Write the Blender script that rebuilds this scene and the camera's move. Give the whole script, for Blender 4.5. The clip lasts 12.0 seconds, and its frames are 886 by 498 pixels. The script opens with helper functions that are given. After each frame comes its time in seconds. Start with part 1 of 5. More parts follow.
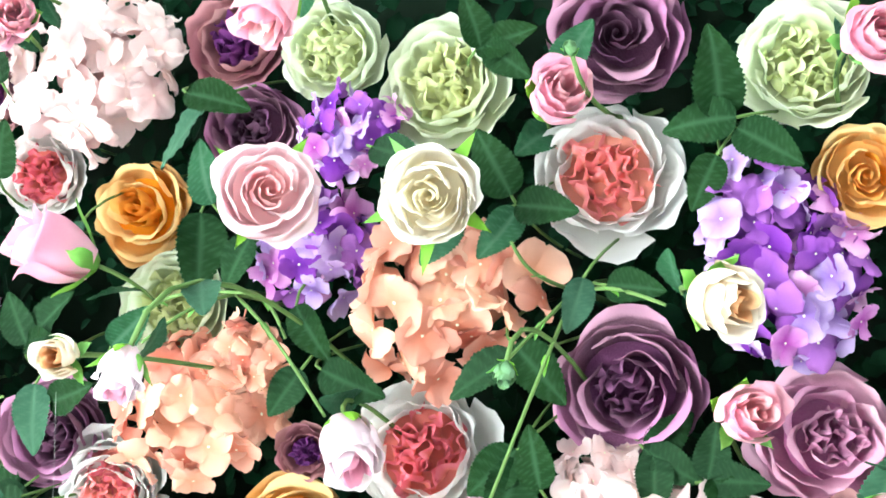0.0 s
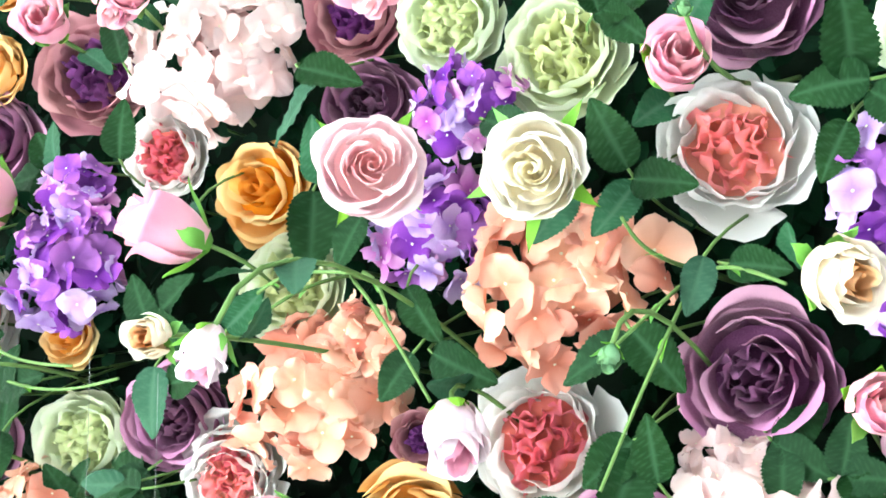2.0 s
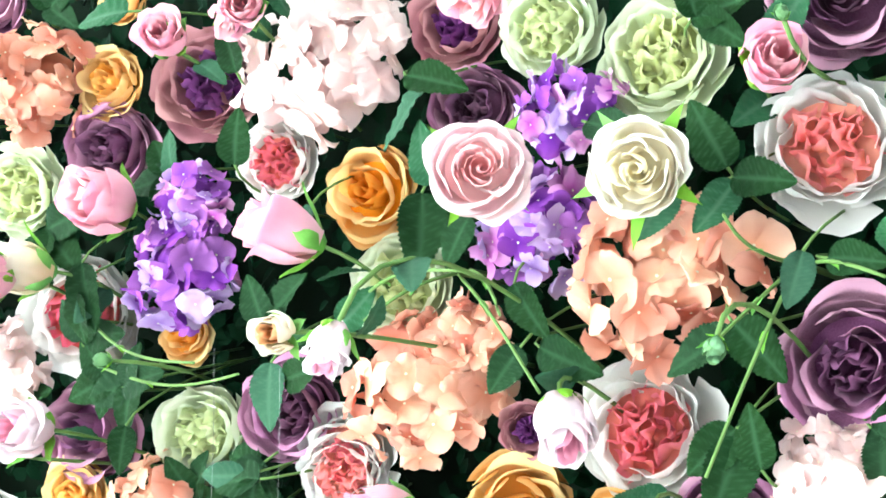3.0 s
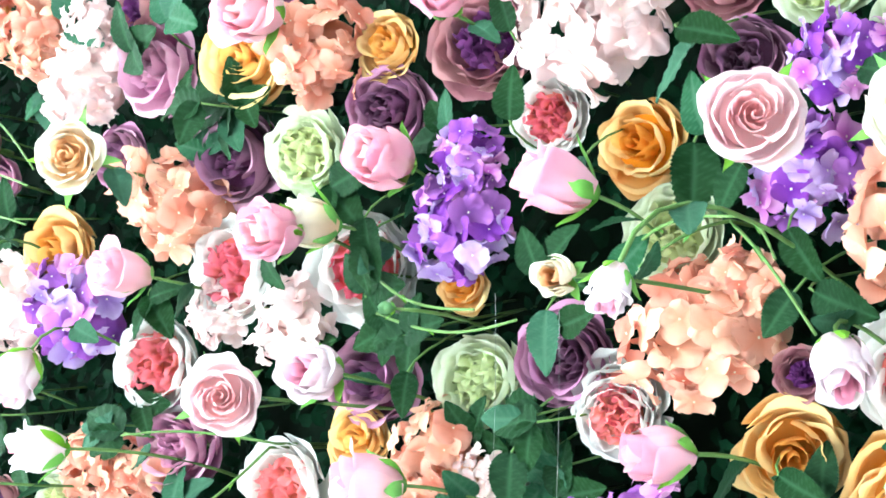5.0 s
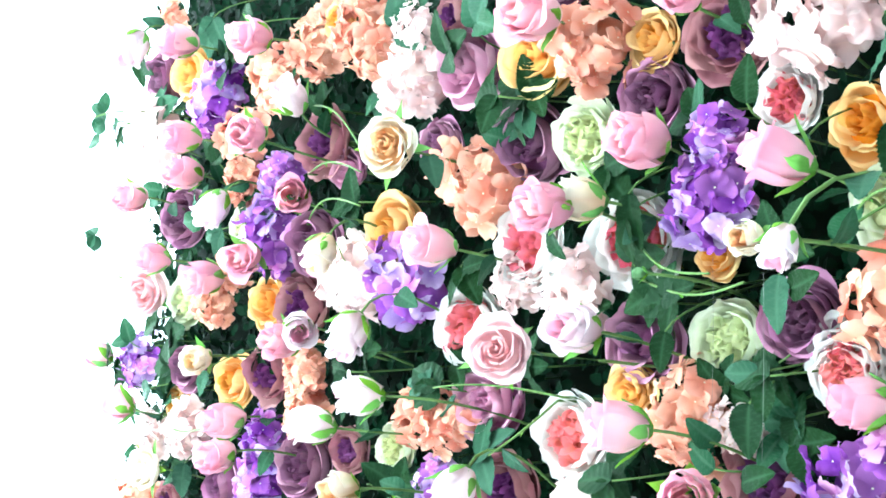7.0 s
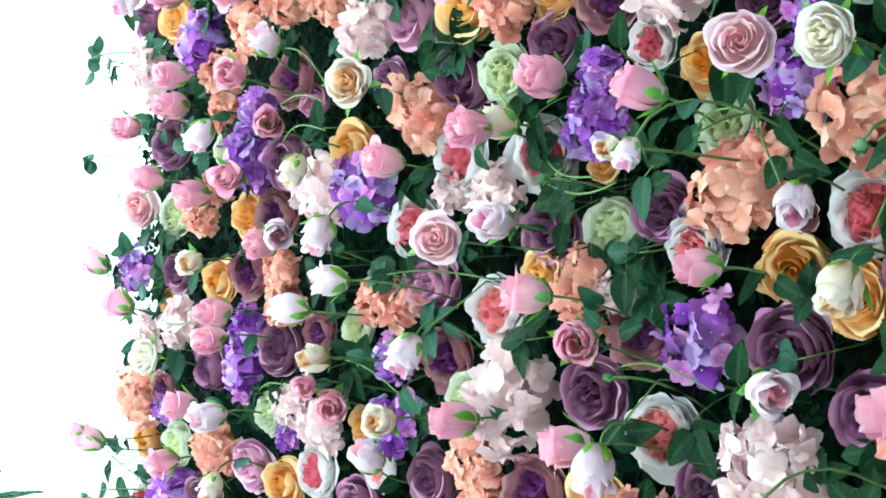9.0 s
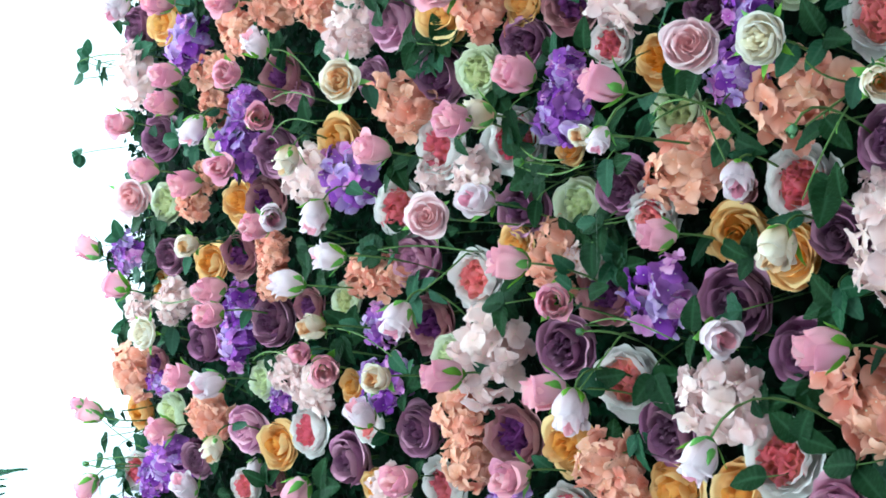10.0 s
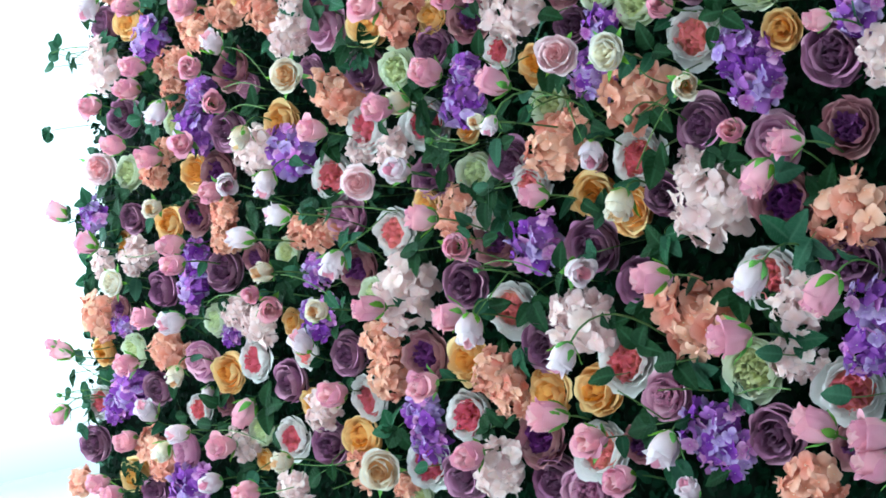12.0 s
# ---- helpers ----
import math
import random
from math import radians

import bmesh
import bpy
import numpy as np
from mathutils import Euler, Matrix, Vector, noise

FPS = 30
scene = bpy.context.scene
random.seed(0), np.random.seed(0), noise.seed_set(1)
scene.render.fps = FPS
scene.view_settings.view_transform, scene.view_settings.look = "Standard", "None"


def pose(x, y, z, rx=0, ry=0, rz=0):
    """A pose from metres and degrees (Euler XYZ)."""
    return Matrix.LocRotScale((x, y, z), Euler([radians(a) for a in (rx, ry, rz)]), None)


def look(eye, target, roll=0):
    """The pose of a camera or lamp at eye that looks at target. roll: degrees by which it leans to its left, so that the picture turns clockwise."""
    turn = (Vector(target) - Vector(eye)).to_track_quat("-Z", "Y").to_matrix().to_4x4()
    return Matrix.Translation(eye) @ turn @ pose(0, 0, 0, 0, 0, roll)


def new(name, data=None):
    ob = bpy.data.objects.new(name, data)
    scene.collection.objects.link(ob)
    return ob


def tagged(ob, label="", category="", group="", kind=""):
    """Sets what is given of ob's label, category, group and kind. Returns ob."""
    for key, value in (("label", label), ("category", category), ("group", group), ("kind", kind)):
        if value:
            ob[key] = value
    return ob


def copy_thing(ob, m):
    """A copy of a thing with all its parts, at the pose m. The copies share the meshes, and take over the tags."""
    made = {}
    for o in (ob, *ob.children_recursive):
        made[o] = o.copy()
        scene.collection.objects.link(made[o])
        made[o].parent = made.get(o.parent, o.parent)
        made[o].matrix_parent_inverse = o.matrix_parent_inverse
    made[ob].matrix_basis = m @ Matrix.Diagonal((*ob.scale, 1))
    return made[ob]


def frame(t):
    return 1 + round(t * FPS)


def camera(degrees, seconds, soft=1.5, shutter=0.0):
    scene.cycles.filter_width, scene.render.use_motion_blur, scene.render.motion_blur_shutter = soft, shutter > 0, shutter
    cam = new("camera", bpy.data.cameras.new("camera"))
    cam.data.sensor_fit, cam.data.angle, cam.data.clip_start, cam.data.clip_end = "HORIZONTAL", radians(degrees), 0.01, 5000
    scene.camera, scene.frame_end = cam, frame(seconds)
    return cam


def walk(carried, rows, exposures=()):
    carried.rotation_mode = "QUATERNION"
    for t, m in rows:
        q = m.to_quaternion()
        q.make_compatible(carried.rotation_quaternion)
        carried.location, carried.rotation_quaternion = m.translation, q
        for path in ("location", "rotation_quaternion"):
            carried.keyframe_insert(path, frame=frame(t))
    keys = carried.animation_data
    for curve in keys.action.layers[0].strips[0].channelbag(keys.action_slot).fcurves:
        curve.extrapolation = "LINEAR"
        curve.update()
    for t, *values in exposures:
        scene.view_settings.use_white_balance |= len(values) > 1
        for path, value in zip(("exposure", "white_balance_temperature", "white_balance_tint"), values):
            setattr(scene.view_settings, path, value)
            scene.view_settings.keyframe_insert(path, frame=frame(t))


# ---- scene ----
cam = camera(32.6, 12.0, soft=1.7)
PATH = [
    (0, (2.374, -1.073, 1.619), (1.676, 0.801, 1.585), 3.0),
    (0.5, (2.386, -1.010, 1.615), (1.605, 0.831, 1.571), 3.4),
    (1, (2.401, -0.992, 1.612), (1.539, 0.812, 1.575), 3.1),
    (1.5, (2.408, -0.992, 1.612), (1.507, 0.793, 1.573), 3.1),
    (2, (2.419, -0.993, 1.609), (1.460, 0.761, 1.556), 2.7),
    (2.5, (2.433, -1.004, 1.608), (1.426, 0.722, 1.546), 2.0),
    (3, (2.423, -1.044, 1.610), (1.377, 0.660, 1.550), 1.9),
    (3.5, (2.396, -1.092, 1.615), (1.275, 0.564, 1.545), 1.9),
    (5.5, (2.477, -1.088, 1.588), (1.068, 0.326, 1.468), 0.6),
    (6, (2.580, -1.061, 1.595), (1.046, 0.216, 1.460), 0.3),
    (6.5, (2.638, -1.062, 1.589), (1.024, 0.112, 1.467), 0.2),
    (7, (2.668, -1.099, 1.581), (0.997, -0.006, 1.466), 0.0),
    (7.5, (2.734, -1.173, 1.583), (1.091, -0.043, 1.426), -0.7),
    (9.5, (3.165, -1.450, 1.597), (1.541, -0.305, 1.369), -0.7),
    (10, (3.251, -1.597, 1.611), (1.677, -0.385, 1.377), -1.9),
    (10.5, (3.352, -1.735, 1.623), (1.799, -0.508, 1.333), -2.9),
    (11, (3.522, -1.822, 1.646), (1.962, -0.594, 1.403), -2.1),
    (11.5, (3.664, -1.899, 1.658), (2.101, -0.680, 1.389), -1.8),
    (12, (3.746, -2.049, 1.665), (2.260, -0.739, 1.391), -1.6),
]
walk(cam, [(t, look(eye, target, roll)) for t, eye, target, roll in PATH],
     exposures=[(0.0, 1.05, 6000, -4), (3.0, 1.18, 5950, -7), (5.5, 1.1, 5550, -9), (6.5, 1.12, 5500, -9), (7.5, 0.76, 5400, -10), (9.4, -0.02, 5300, -10), (10.5, -0.27, 5300, -10), (12.0, -0.28, 5250, -10)])

# ---- world and light: soft daylight from the west window and an added south one ----
world = bpy.data.worlds.new("sky")
scene.world = world
world.use_nodes = True
wn = world.node_tree.nodes
sky = wn.new("ShaderNodeTexSky")
sky.sky_type, sky.sun_disc = "NISHITA", False
sky.sun_elevation, sky.sun_rotation = radians(48), radians(200)
world.node_tree.links.new(sky.outputs[0], wn["Background"].inputs[0])
wn["Background"].inputs[1].default_value = 0.12


def window_lamp(place, target, width, height, watts, colour):
    data = bpy.data.lights.new("window_light", "AREA")
    data.shape, data.size, data.size_y, data.energy, data.color = "RECTANGLE", width, height, watts, colour
    ob = new("window_light", data)
    ob.matrix_world = look(place, target)
    return ob


# first lamp: added front light, set in an unseen south window
window_lamp((-0.1, -4.27, 1.85), (0.6, 0, 1.5), 2.1, 2.1, 255, (1.0, 0.985, 0.96))
window_lamp((-1.62, 0.0, 1.75), (0.6, -0.7, 1.6), 3.2, 2.3, 195, (0.95, 0.98, 1.0))


# ---- materials ----
def links(mat):
    return mat.node_tree.nodes, mat.node_tree.links


def cloth(name, inner, outer, vein=0.5, rough=0.75, trans=0.25):
    """Dyed petal fabric: colour, for purple with shading in it, from the petal's base (inner) to its rim (outer), fine
    weave, mottling.
    """
    mat = bpy.data.materials.new(name)
    mat.use_nodes = True
    n, l = links(mat)
    b = n["Principled BSDF"]
    b.inputs["Roughness"].default_value = rough
    b.inputs["Specular IOR Level"].default_value = 0.25
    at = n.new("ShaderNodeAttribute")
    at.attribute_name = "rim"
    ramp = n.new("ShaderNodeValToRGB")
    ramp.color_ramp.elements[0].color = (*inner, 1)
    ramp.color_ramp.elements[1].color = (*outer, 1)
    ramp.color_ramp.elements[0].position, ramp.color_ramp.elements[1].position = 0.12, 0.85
    co = n.new("ShaderNodeTexCoord")
    nz = n.new("ShaderNodeTexNoise")
    nz.inputs["Scale"].default_value, nz.inputs["Detail"].default_value = 45, 4
    l.new(co.outputs["Object"], nz.inputs["Vector"])
    add = n.new("ShaderNodeMath")
    add.operation = "MULTIPLY_ADD"
    add.inputs[1].default_value = 0.5
    l.new(nz.outputs["Fac"], add.inputs[0])
    sub = n.new("ShaderNodeMath")
    sub.operation = "SUBTRACT"
    sub.inputs[1].default_value = 0.25
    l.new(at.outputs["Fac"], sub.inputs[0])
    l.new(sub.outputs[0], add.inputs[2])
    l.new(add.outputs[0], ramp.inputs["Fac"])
    info = n.new("ShaderNodeObjectInfo")
    hsv = n.new("ShaderNodeHueSaturation")
    for src, lo, hi, dst in (("Random", 0.485, 0.515, "Hue"), ("Random", 1.12, 0.88, "Saturation"), ("Random", 0.86, 1.1, "Value")):
        mr = n.new("ShaderNodeMapRange")
        mr.inputs["To Min"].default_value, mr.inputs["To Max"].default_value = lo, hi
        l.new(info.outputs[src], mr.inputs["Value"])
        l.new(mr.outputs[0], hsv.inputs[dst])
    l.new(ramp.outputs["Color"], hsv.inputs["Color"])
    l.new(hsv.outputs["Color"], b.inputs["Base Color"])
    weave = n.new("ShaderNodeTexNoise")
    weave.inputs["Scale"].default_value, weave.inputs["Detail"].default_value = 260, 3
    l.new(co.outputs["Object"], weave.inputs["Vector"])
    bump = n.new("ShaderNodeBump")
    bump.inputs["Strength"].default_value, bump.inputs["Distance"].default_value = vein, 0.0012
    l.new(weave.outputs["Fac"], bump.inputs["Height"])
    l.new(bump.outputs["Normal"], b.inputs["Normal"])
    tr = n.new("ShaderNodeBsdfTranslucent")
    l.new(hsv.outputs["Color"], tr.inputs["Color"])
    mix = n.new("ShaderNodeMixShader")
    mix.inputs[0].default_value = trans
    l.new(b.outputs[0], mix.inputs[1])
    l.new(tr.outputs[0], mix.inputs[2])
    l.new(mix.outputs[0], n["Material Output"].inputs["Surface"])
    return mat


def leaf_cloth(name, dark, light, veins, rough=0.6, trans=0.08, spec=0.10):
    """Printed leaf fabric: two greens, paler midrib and side veins from the leaf's own coordinates."""
    mat = cloth(name, dark, light, 0.4, rough, trans)
    n, l = links(mat)
    uv = n.new("ShaderNodeAttribute")
    uv.attribute_name = "vein"
    mx = n.new("ShaderNodeMix")
    mx.data_type = "RGBA"
    mx.inputs["B"].default_value = (*veins, 1)
    hsv = next(x for x in n if x.bl_idname == "ShaderNodeHueSaturation")
    l.new(uv.outputs["Fac"], mx.inputs["Factor"])
    l.new(hsv.outputs["Color"], mx.inputs["A"])
    b = n["Principled BSDF"]
    l.new(mx.outputs["Result"], b.inputs["Base Color"])
    b.inputs["Specular IOR Level"].default_value = spec
    return mat


def plain(name, colour, rough=0.6, scale=6.0, amount=0.12, bump=0.15, detail=5, spec=0.4):
    """A painted or moulded surface with mottling at two scales."""
    mat = bpy.data.materials.new(name)
    mat.use_nodes = True
    n, l = links(mat)
    b = n["Principled BSDF"]
    b.inputs["Roughness"].default_value = rough
    b.inputs["Specular IOR Level"].default_value = spec
    co = n.new("ShaderNodeTexCoord")
    nz = n.new("ShaderNodeTexNoise")
    nz.inputs["Scale"].default_value, nz.inputs["Detail"].default_value = scale, detail
    l.new(co.outputs["Object"], nz.inputs["Vector"])
    ramp = n.new("ShaderNodeValToRGB")
    ramp.color_ramp.elements[0].color = (*[c * (1 - amount) for c in colour], 1)
    ramp.color_ramp.elements[1].color = (*[min(1, c * (1 + amount)) for c in colour], 1)
    l.new(nz.outputs["Fac"], ramp.inputs["Fac"])
    l.new(ramp.outputs["Color"], b.inputs["Base Color"])
    fine = n.new("ShaderNodeTexNoise")
    fine.inputs["Scale"].default_value = scale * 30
    l.new(co.outputs["Object"], fine.inputs["Vector"])
    bp = n.new("ShaderNodeBump")
    bp.inputs["Strength"].default_value, bp.inputs["Distance"].default_value = bump, 0.002
    l.new(fine.outputs["Fac"], bp.inputs["Height"])
    l.new(bp.outputs["Normal"], b.inputs["Normal"])
    return mat


# purple: inner shade and rim highlight are painted into the ramp
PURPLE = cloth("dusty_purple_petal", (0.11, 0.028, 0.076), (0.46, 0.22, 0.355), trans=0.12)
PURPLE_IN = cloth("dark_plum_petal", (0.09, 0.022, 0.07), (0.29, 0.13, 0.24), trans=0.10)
LILAC = cloth("lilac_pink_petal", (0.50, 0.17, 0.34), (0.76, 0.43, 0.58), trans=0.32)
MAUVE = cloth("mauve_petal", (0.27, 0.09, 0.11), (0.46, 0.22, 0.245))
MAUVE_IN = cloth("deep_violet_ruffle", (0.05, 0.008, 0.07), (0.20, 0.05, 0.22), trans=0.10)
WHITE = cloth("white_petal", (0.80, 0.76, 0.71), (0.86, 0.84, 0.83), trans=0.42)
CORAL = cloth("coral_red_ruffle", (0.80, 0.27, 0.14), (0.86, 0.25, 0.30), trans=0.37)
GREENISH = cloth("pale_green_petal", (0.66, 0.72, 0.43), (0.79, 0.83, 0.66), trans=0.39)
GREENISH_IN = cloth("lime_cream_ruffle", (0.60, 0.64, 0.27), (0.76, 0.79, 0.47), trans=0.37)
ORANGE = cloth("orange_petal", (0.85, 0.43, 0.10), (0.87, 0.60, 0.27), trans=0.36)
ORANGE_IN = cloth("deep_orange_petal", (0.83, 0.31, 0.04), (0.86, 0.47, 0.11), trans=0.36)
CREAM = cloth("cream_petal", (0.85, 0.66, 0.42), (0.87, 0.81, 0.70), trans=0.39)
CREAM_IN = cloth("peach_centre_petal", (0.84, 0.38, 0.13), (0.86, 0.58, 0.33), trans=0.37)
IVORY = cloth("ivory_petal", (0.86, 0.76, 0.55), (0.88, 0.85, 0.78), trans=0.42)
IVORY_IN = cloth("warm_ivory_petal", (0.88, 0.74, 0.50), (0.89, 0.83, 0.68), trans=0.42)
GREEN_BUD = cloth("grey_green_bud", (0.08, 0.19, 0.07), (0.17, 0.32, 0.15), trans=0.10)
PINK = cloth("pink_petal", (0.87, 0.54, 0.62), (0.87, 0.44, 0.55), trans=0.42)
PINK_IN = cloth("deep_pink_petal", (0.89, 0.46, 0.51), (0.91, 0.60, 0.64), trans=0.44)
BLUSH_ROSE = cloth("blush_rose_petal", (0.89, 0.58, 0.62), (0.91, 0.73, 0.76), trans=0.44)
PALE_PINK = cloth("pale_pink_petal", (0.84, 0.66, 0.71), (0.87, 0.78, 0.83), trans=0.48)
SALMON = cloth("salmon_floret", (0.76, 0.31, 0.20), (0.83, 0.46, 0.35), trans=0.31)
BLUSH = cloth("blush_floret", (0.85, 0.60, 0.57), (0.88, 0.71, 0.70), trans=0.39)
VIOLET = cloth("violet_floret", (0.19, 0.045, 0.33), (0.33, 0.10, 0.47))
VIOLET_PALE = cloth("pale_violet_floret", (0.36, 0.20, 0.58), (0.60, 0.44, 0.74))
ORCHID = cloth("orchid_floret", (0.48, 0.12, 0.46), (0.68, 0.34, 0.64))
EYE = plain("floret_eye", (0.74, 0.72, 0.52), 0.6, 200)
SEPAL = cloth("bright_green_sepal", (0.10, 0.30, 0.03), (0.22, 0.48, 0.08), rough=0.55)
STEM = plain("green_plastic_stem", (0.095, 0.165, 0.045), 0.6, 60, 0.3, spec=0.2)
LEAF = leaf_cloth("dark_rose_leaf", (0.0035, 0.019, 0.005), (0.010, 0.037, 0.009), (0.025, 0.065, 0.028))
LEAF_GREY = leaf_cloth("blue_green_leaf", (0.012, 0.048, 0.023), (0.030, 0.088, 0.044), (0.05, 0.11, 0.065))
# near-black greens put the shade between the blooms into foliage and board
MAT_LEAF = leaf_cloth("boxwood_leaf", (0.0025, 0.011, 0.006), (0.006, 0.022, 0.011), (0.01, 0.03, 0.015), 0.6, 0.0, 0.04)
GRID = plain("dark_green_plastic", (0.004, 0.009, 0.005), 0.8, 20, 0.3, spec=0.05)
PALM = leaf_cloth("palm_leaf", (0.010, 0.042, 0.022), (0.022, 0.075, 0.035), (0.04, 0.10, 0.05), 0.4, 0.08)
PLASTER = plain("white_plaster", (0.80, 0.80, 0.80), 0.85, 3, 0.03, 0.1)
FLOOR = plain("pale_grey_tile", (0.62, 0.62, 0.62), 0.35, 2, 0.06, 0.05)
FRAME = plain("white_window_frame", (0.78, 0.78, 0.78), 0.4, 8, 0.03)
POT = plain("white_ceramic", (0.72, 0.71, 0.69), 0.3, 10, 0.04)
SOIL = plain("dark_soil", (0.03, 0.022, 0.016), 0.95, 60, 0.5, 0.6)
THREAD = plain("clear_glue_thread", (0.25, 0.25, 0.25), 0.25, 50, 0.05)


# ---- mesh helpers ----
def mesh_from(name, verts, faces, rim, material, vein=None, smooth=True):
    me = bpy.data.meshes.new(name)
    me.from_pydata([tuple(v) for v in verts], [], faces)
    a = me.attributes.new("rim", "FLOAT", "POINT")
    a.data.foreach_set("value", rim)
    if vein is not None:
        a = me.attributes.new("vein", "FLOAT", "POINT")
        a.data.foreach_set("value", vein)
    me.materials.append(material)
    me.polygons.foreach_set("use_smooth", [smooth] * len(me.polygons))
    return me


def child(name, me, parent, label=""):
    ob = new(name, me)
    ob.parent = parent
    return tagged(ob, label)


def sheet_faces(nu, nv):
    return [(j * (nu + 1) + i, j * (nu + 1) + i + 1, (j + 1) * (nu + 1) + i + 1, (j + 1) * (nu + 1) + i)
            for j in range(nv) for i in range(nu)]


def wrap(verts, faces, rim, phi, half, r0, r1, z0, top, close=0.10, lip=0.05, spiral=0.04, ruffle=0.06, notch=0.0, nu=14, nv=9, seed=0, flare=0.0):
    """Adds one petal wrapped about the axis (+z): it bulges to r1, closes a little, and its rim rolls outwards by lip."""
    rnd = random.Random(seed)
    off = Vector((rnd.uniform(0, 50), rnd.uniform(0, 50), rnd.uniform(0, 50)))
    tilt, base = rnd.uniform(-0.07, 0.07), len(verts)
    dx, dy = rnd.uniform(-0.09, 0.09) * r1, rnd.uniform(-0.09, 0.09) * r1
    for j in range(nv + 1):
        v = j / nv
        for i in range(nu + 1):
            u = 2 * i / nu - 1
            vv = v - (0.32 * abs(u) ** 2.2 - notch * math.exp(-(u * 4) ** 2)) * v * v
            w = half * (0.55 + 0.45 * math.sin(min(1, vv * 1.5) * math.pi / 2))
            roll = max(0, (vv - 0.80) / 0.20) ** 1.6
            ruf = ruffle * noise.noise(Vector((u * 2.2, vv * 1.3, 0)) + off) * (0.2 + vv) + 0.25 * ruffle * noise.noise(Vector((u * 7, vv * 5, 3)) + off) * vv
            bulge = math.sin(min(1, vv * 1.45) * math.pi / 2)
            r = r0 + (r1 - r0) * bulge - close * r1 * max(0, vv - 0.45) ** 1.5 + flare * vv * vv + spiral * u * min(1, v * 3) + lip * roll + ruf
            z = z0 + (top - z0) * vv ** 1.1 - lip * 0.75 * roll - flare * 0.45 * vv ** 3 + ruf * 0.35 + tilt * u * vv
            a = phi + u * w
            verts.append((r * math.cos(a) + dx * v, r * math.sin(a) + dy * v, z))
            rim.append(max(0.0, vv))
    faces += [tuple(base + k for k in f) for f in sheet_faces(nu, nv)]


def petal(name, material, *args, **more):
    verts, faces, rim = [], [], []
    wrap(verts, faces, rim, *args, **more)
    return mesh_from(name, verts, faces, rim, material)


def crinkle(verts, faces, rim, phi, r, z0, h, width, lean, seed, nu=12, nv=5):
    """Adds a crumpled inner petal that stands on edge inside a peony."""
    rnd = random.Random(seed)
    off, base = rnd.uniform(0, 50), len(verts)
    c, s = math.cos(phi), math.sin(phi)
    turn = rnd.uniform(-1.3, 1.3)
    for j in range(nv + 1):
        v = j / nv
        for i in range(nu + 1):
            u = 2 * i / nu - 1
            wave = 0.060 * math.sin(u * 5.2 + off) * v + 0.06 * noise.noise(Vector((u * 2.5 + off, v * 2, 0)))
            x = u * width * (0.55 + 0.45 * v)
            y = wave + lean * v * v
            z = z0 + h * v * (1 - 0.28 * u * u) + 0.035 * math.sin(u * 7 + off * 2) * v
            x, y = x * math.cos(turn) - y * math.sin(turn), x * math.sin(turn) + y * math.cos(turn)
            px, py = r + y, x
            verts.append((px * c - py * s, px * s + py * c, z))
            rim.append(v)
    faces += [tuple(base + k for k in f) for f in sheet_faces(nu, nv)]


def tube(name, points, radius, material, sides=6, taper=1.0):
    """A round stem through the points."""
    pts = [Vector(p) for p in points]
    verts, faces, rim = [], [], []
    for k, p in enumerate(pts):
        d = (pts[min(k + 1, len(pts) - 1)] - pts[max(k - 1, 0)]).normalized()
        a = d.orthogonal().normalized()
        b = d.cross(a)
        r = radius * (1 + (taper - 1) * k / (len(pts) - 1))
        for i in range(sides):
            t = 2 * math.pi * i / sides
            verts.append(p + (a * math.cos(t) + b * math.sin(t)) * r)
            rim.append(k / len(pts))
    for k in range(len(pts) - 1):
        for i in range(sides):
            j = (i + 1) % sides
            faces.append((k * sides + i, k * sides + j, (k + 1) * sides + j, (k + 1) * sides + i))
    faces.append(tuple(reversed(range(sides))))
    faces.append(tuple(range((len(pts) - 1) * sides, len(pts) * sides)))
    return mesh_from(name, verts, faces, rim, material)


def bend(a, b, sag, n=8):
    """Points of a bow from a to b, pushed by sag at its middle."""
    a, b, sag = Vector(a), Vector(b), Vector(sag)
    return [a.lerp(b, k / n) + sag * math.sin(math.pi * k / n) for k in range(n + 1)]


def leaf_mesh(name, material, length, width, fold=0.25, arch=0.18, seed=0, rows=36):
    """A serrated rose leaf from the origin along +y, its face to +z, with a pale midrib and side veins."""
    rnd = random.Random(seed)
    across = (-1, -0.78, -0.5, -0.22, -0.035, 0.035, 0.22, 0.5, 0.78, 1)
    verts, rim, vein = [], [], []
    wob = rnd.uniform(-0.12, 0.12)
    for j in range(rows + 1):
        v = j / rows
        w = width * 0.5 * (math.sin(math.pi * v ** 0.78) ** 0.68 if 0 < j < rows else 0.02)
        tooth = 1.05 if j % 2 else 0.95
        for u in across:
            x = u * w * (tooth if abs(u) == 1 else 1)
            z = fold * abs(u) * w - arch * length * v * v + 0.022 * length * math.sin(v * 9 + u * 3 + wob * 20) * abs(u) + 0.012 * length * math.sin(v * 38 - abs(u) * 6) * abs(u)
            verts.append((x + wob * length * v * v, v * length - abs(u) * w * 0.25 + (0.008 * length if abs(u) == 1 and j % 2 else 0), z))
            rim.append(0.3 + 0.5 * v)
            side = abs((v * 6.5 - abs(u) * 1.3) % 1.0 - 0.5) < 0.10
            vein.append(0.8 if abs(u) < 0.1 else (0.45 if side else 0.0))
    return mesh_from(name, verts, sheet_faces(len(across) - 1, rows), rim, material, vein)


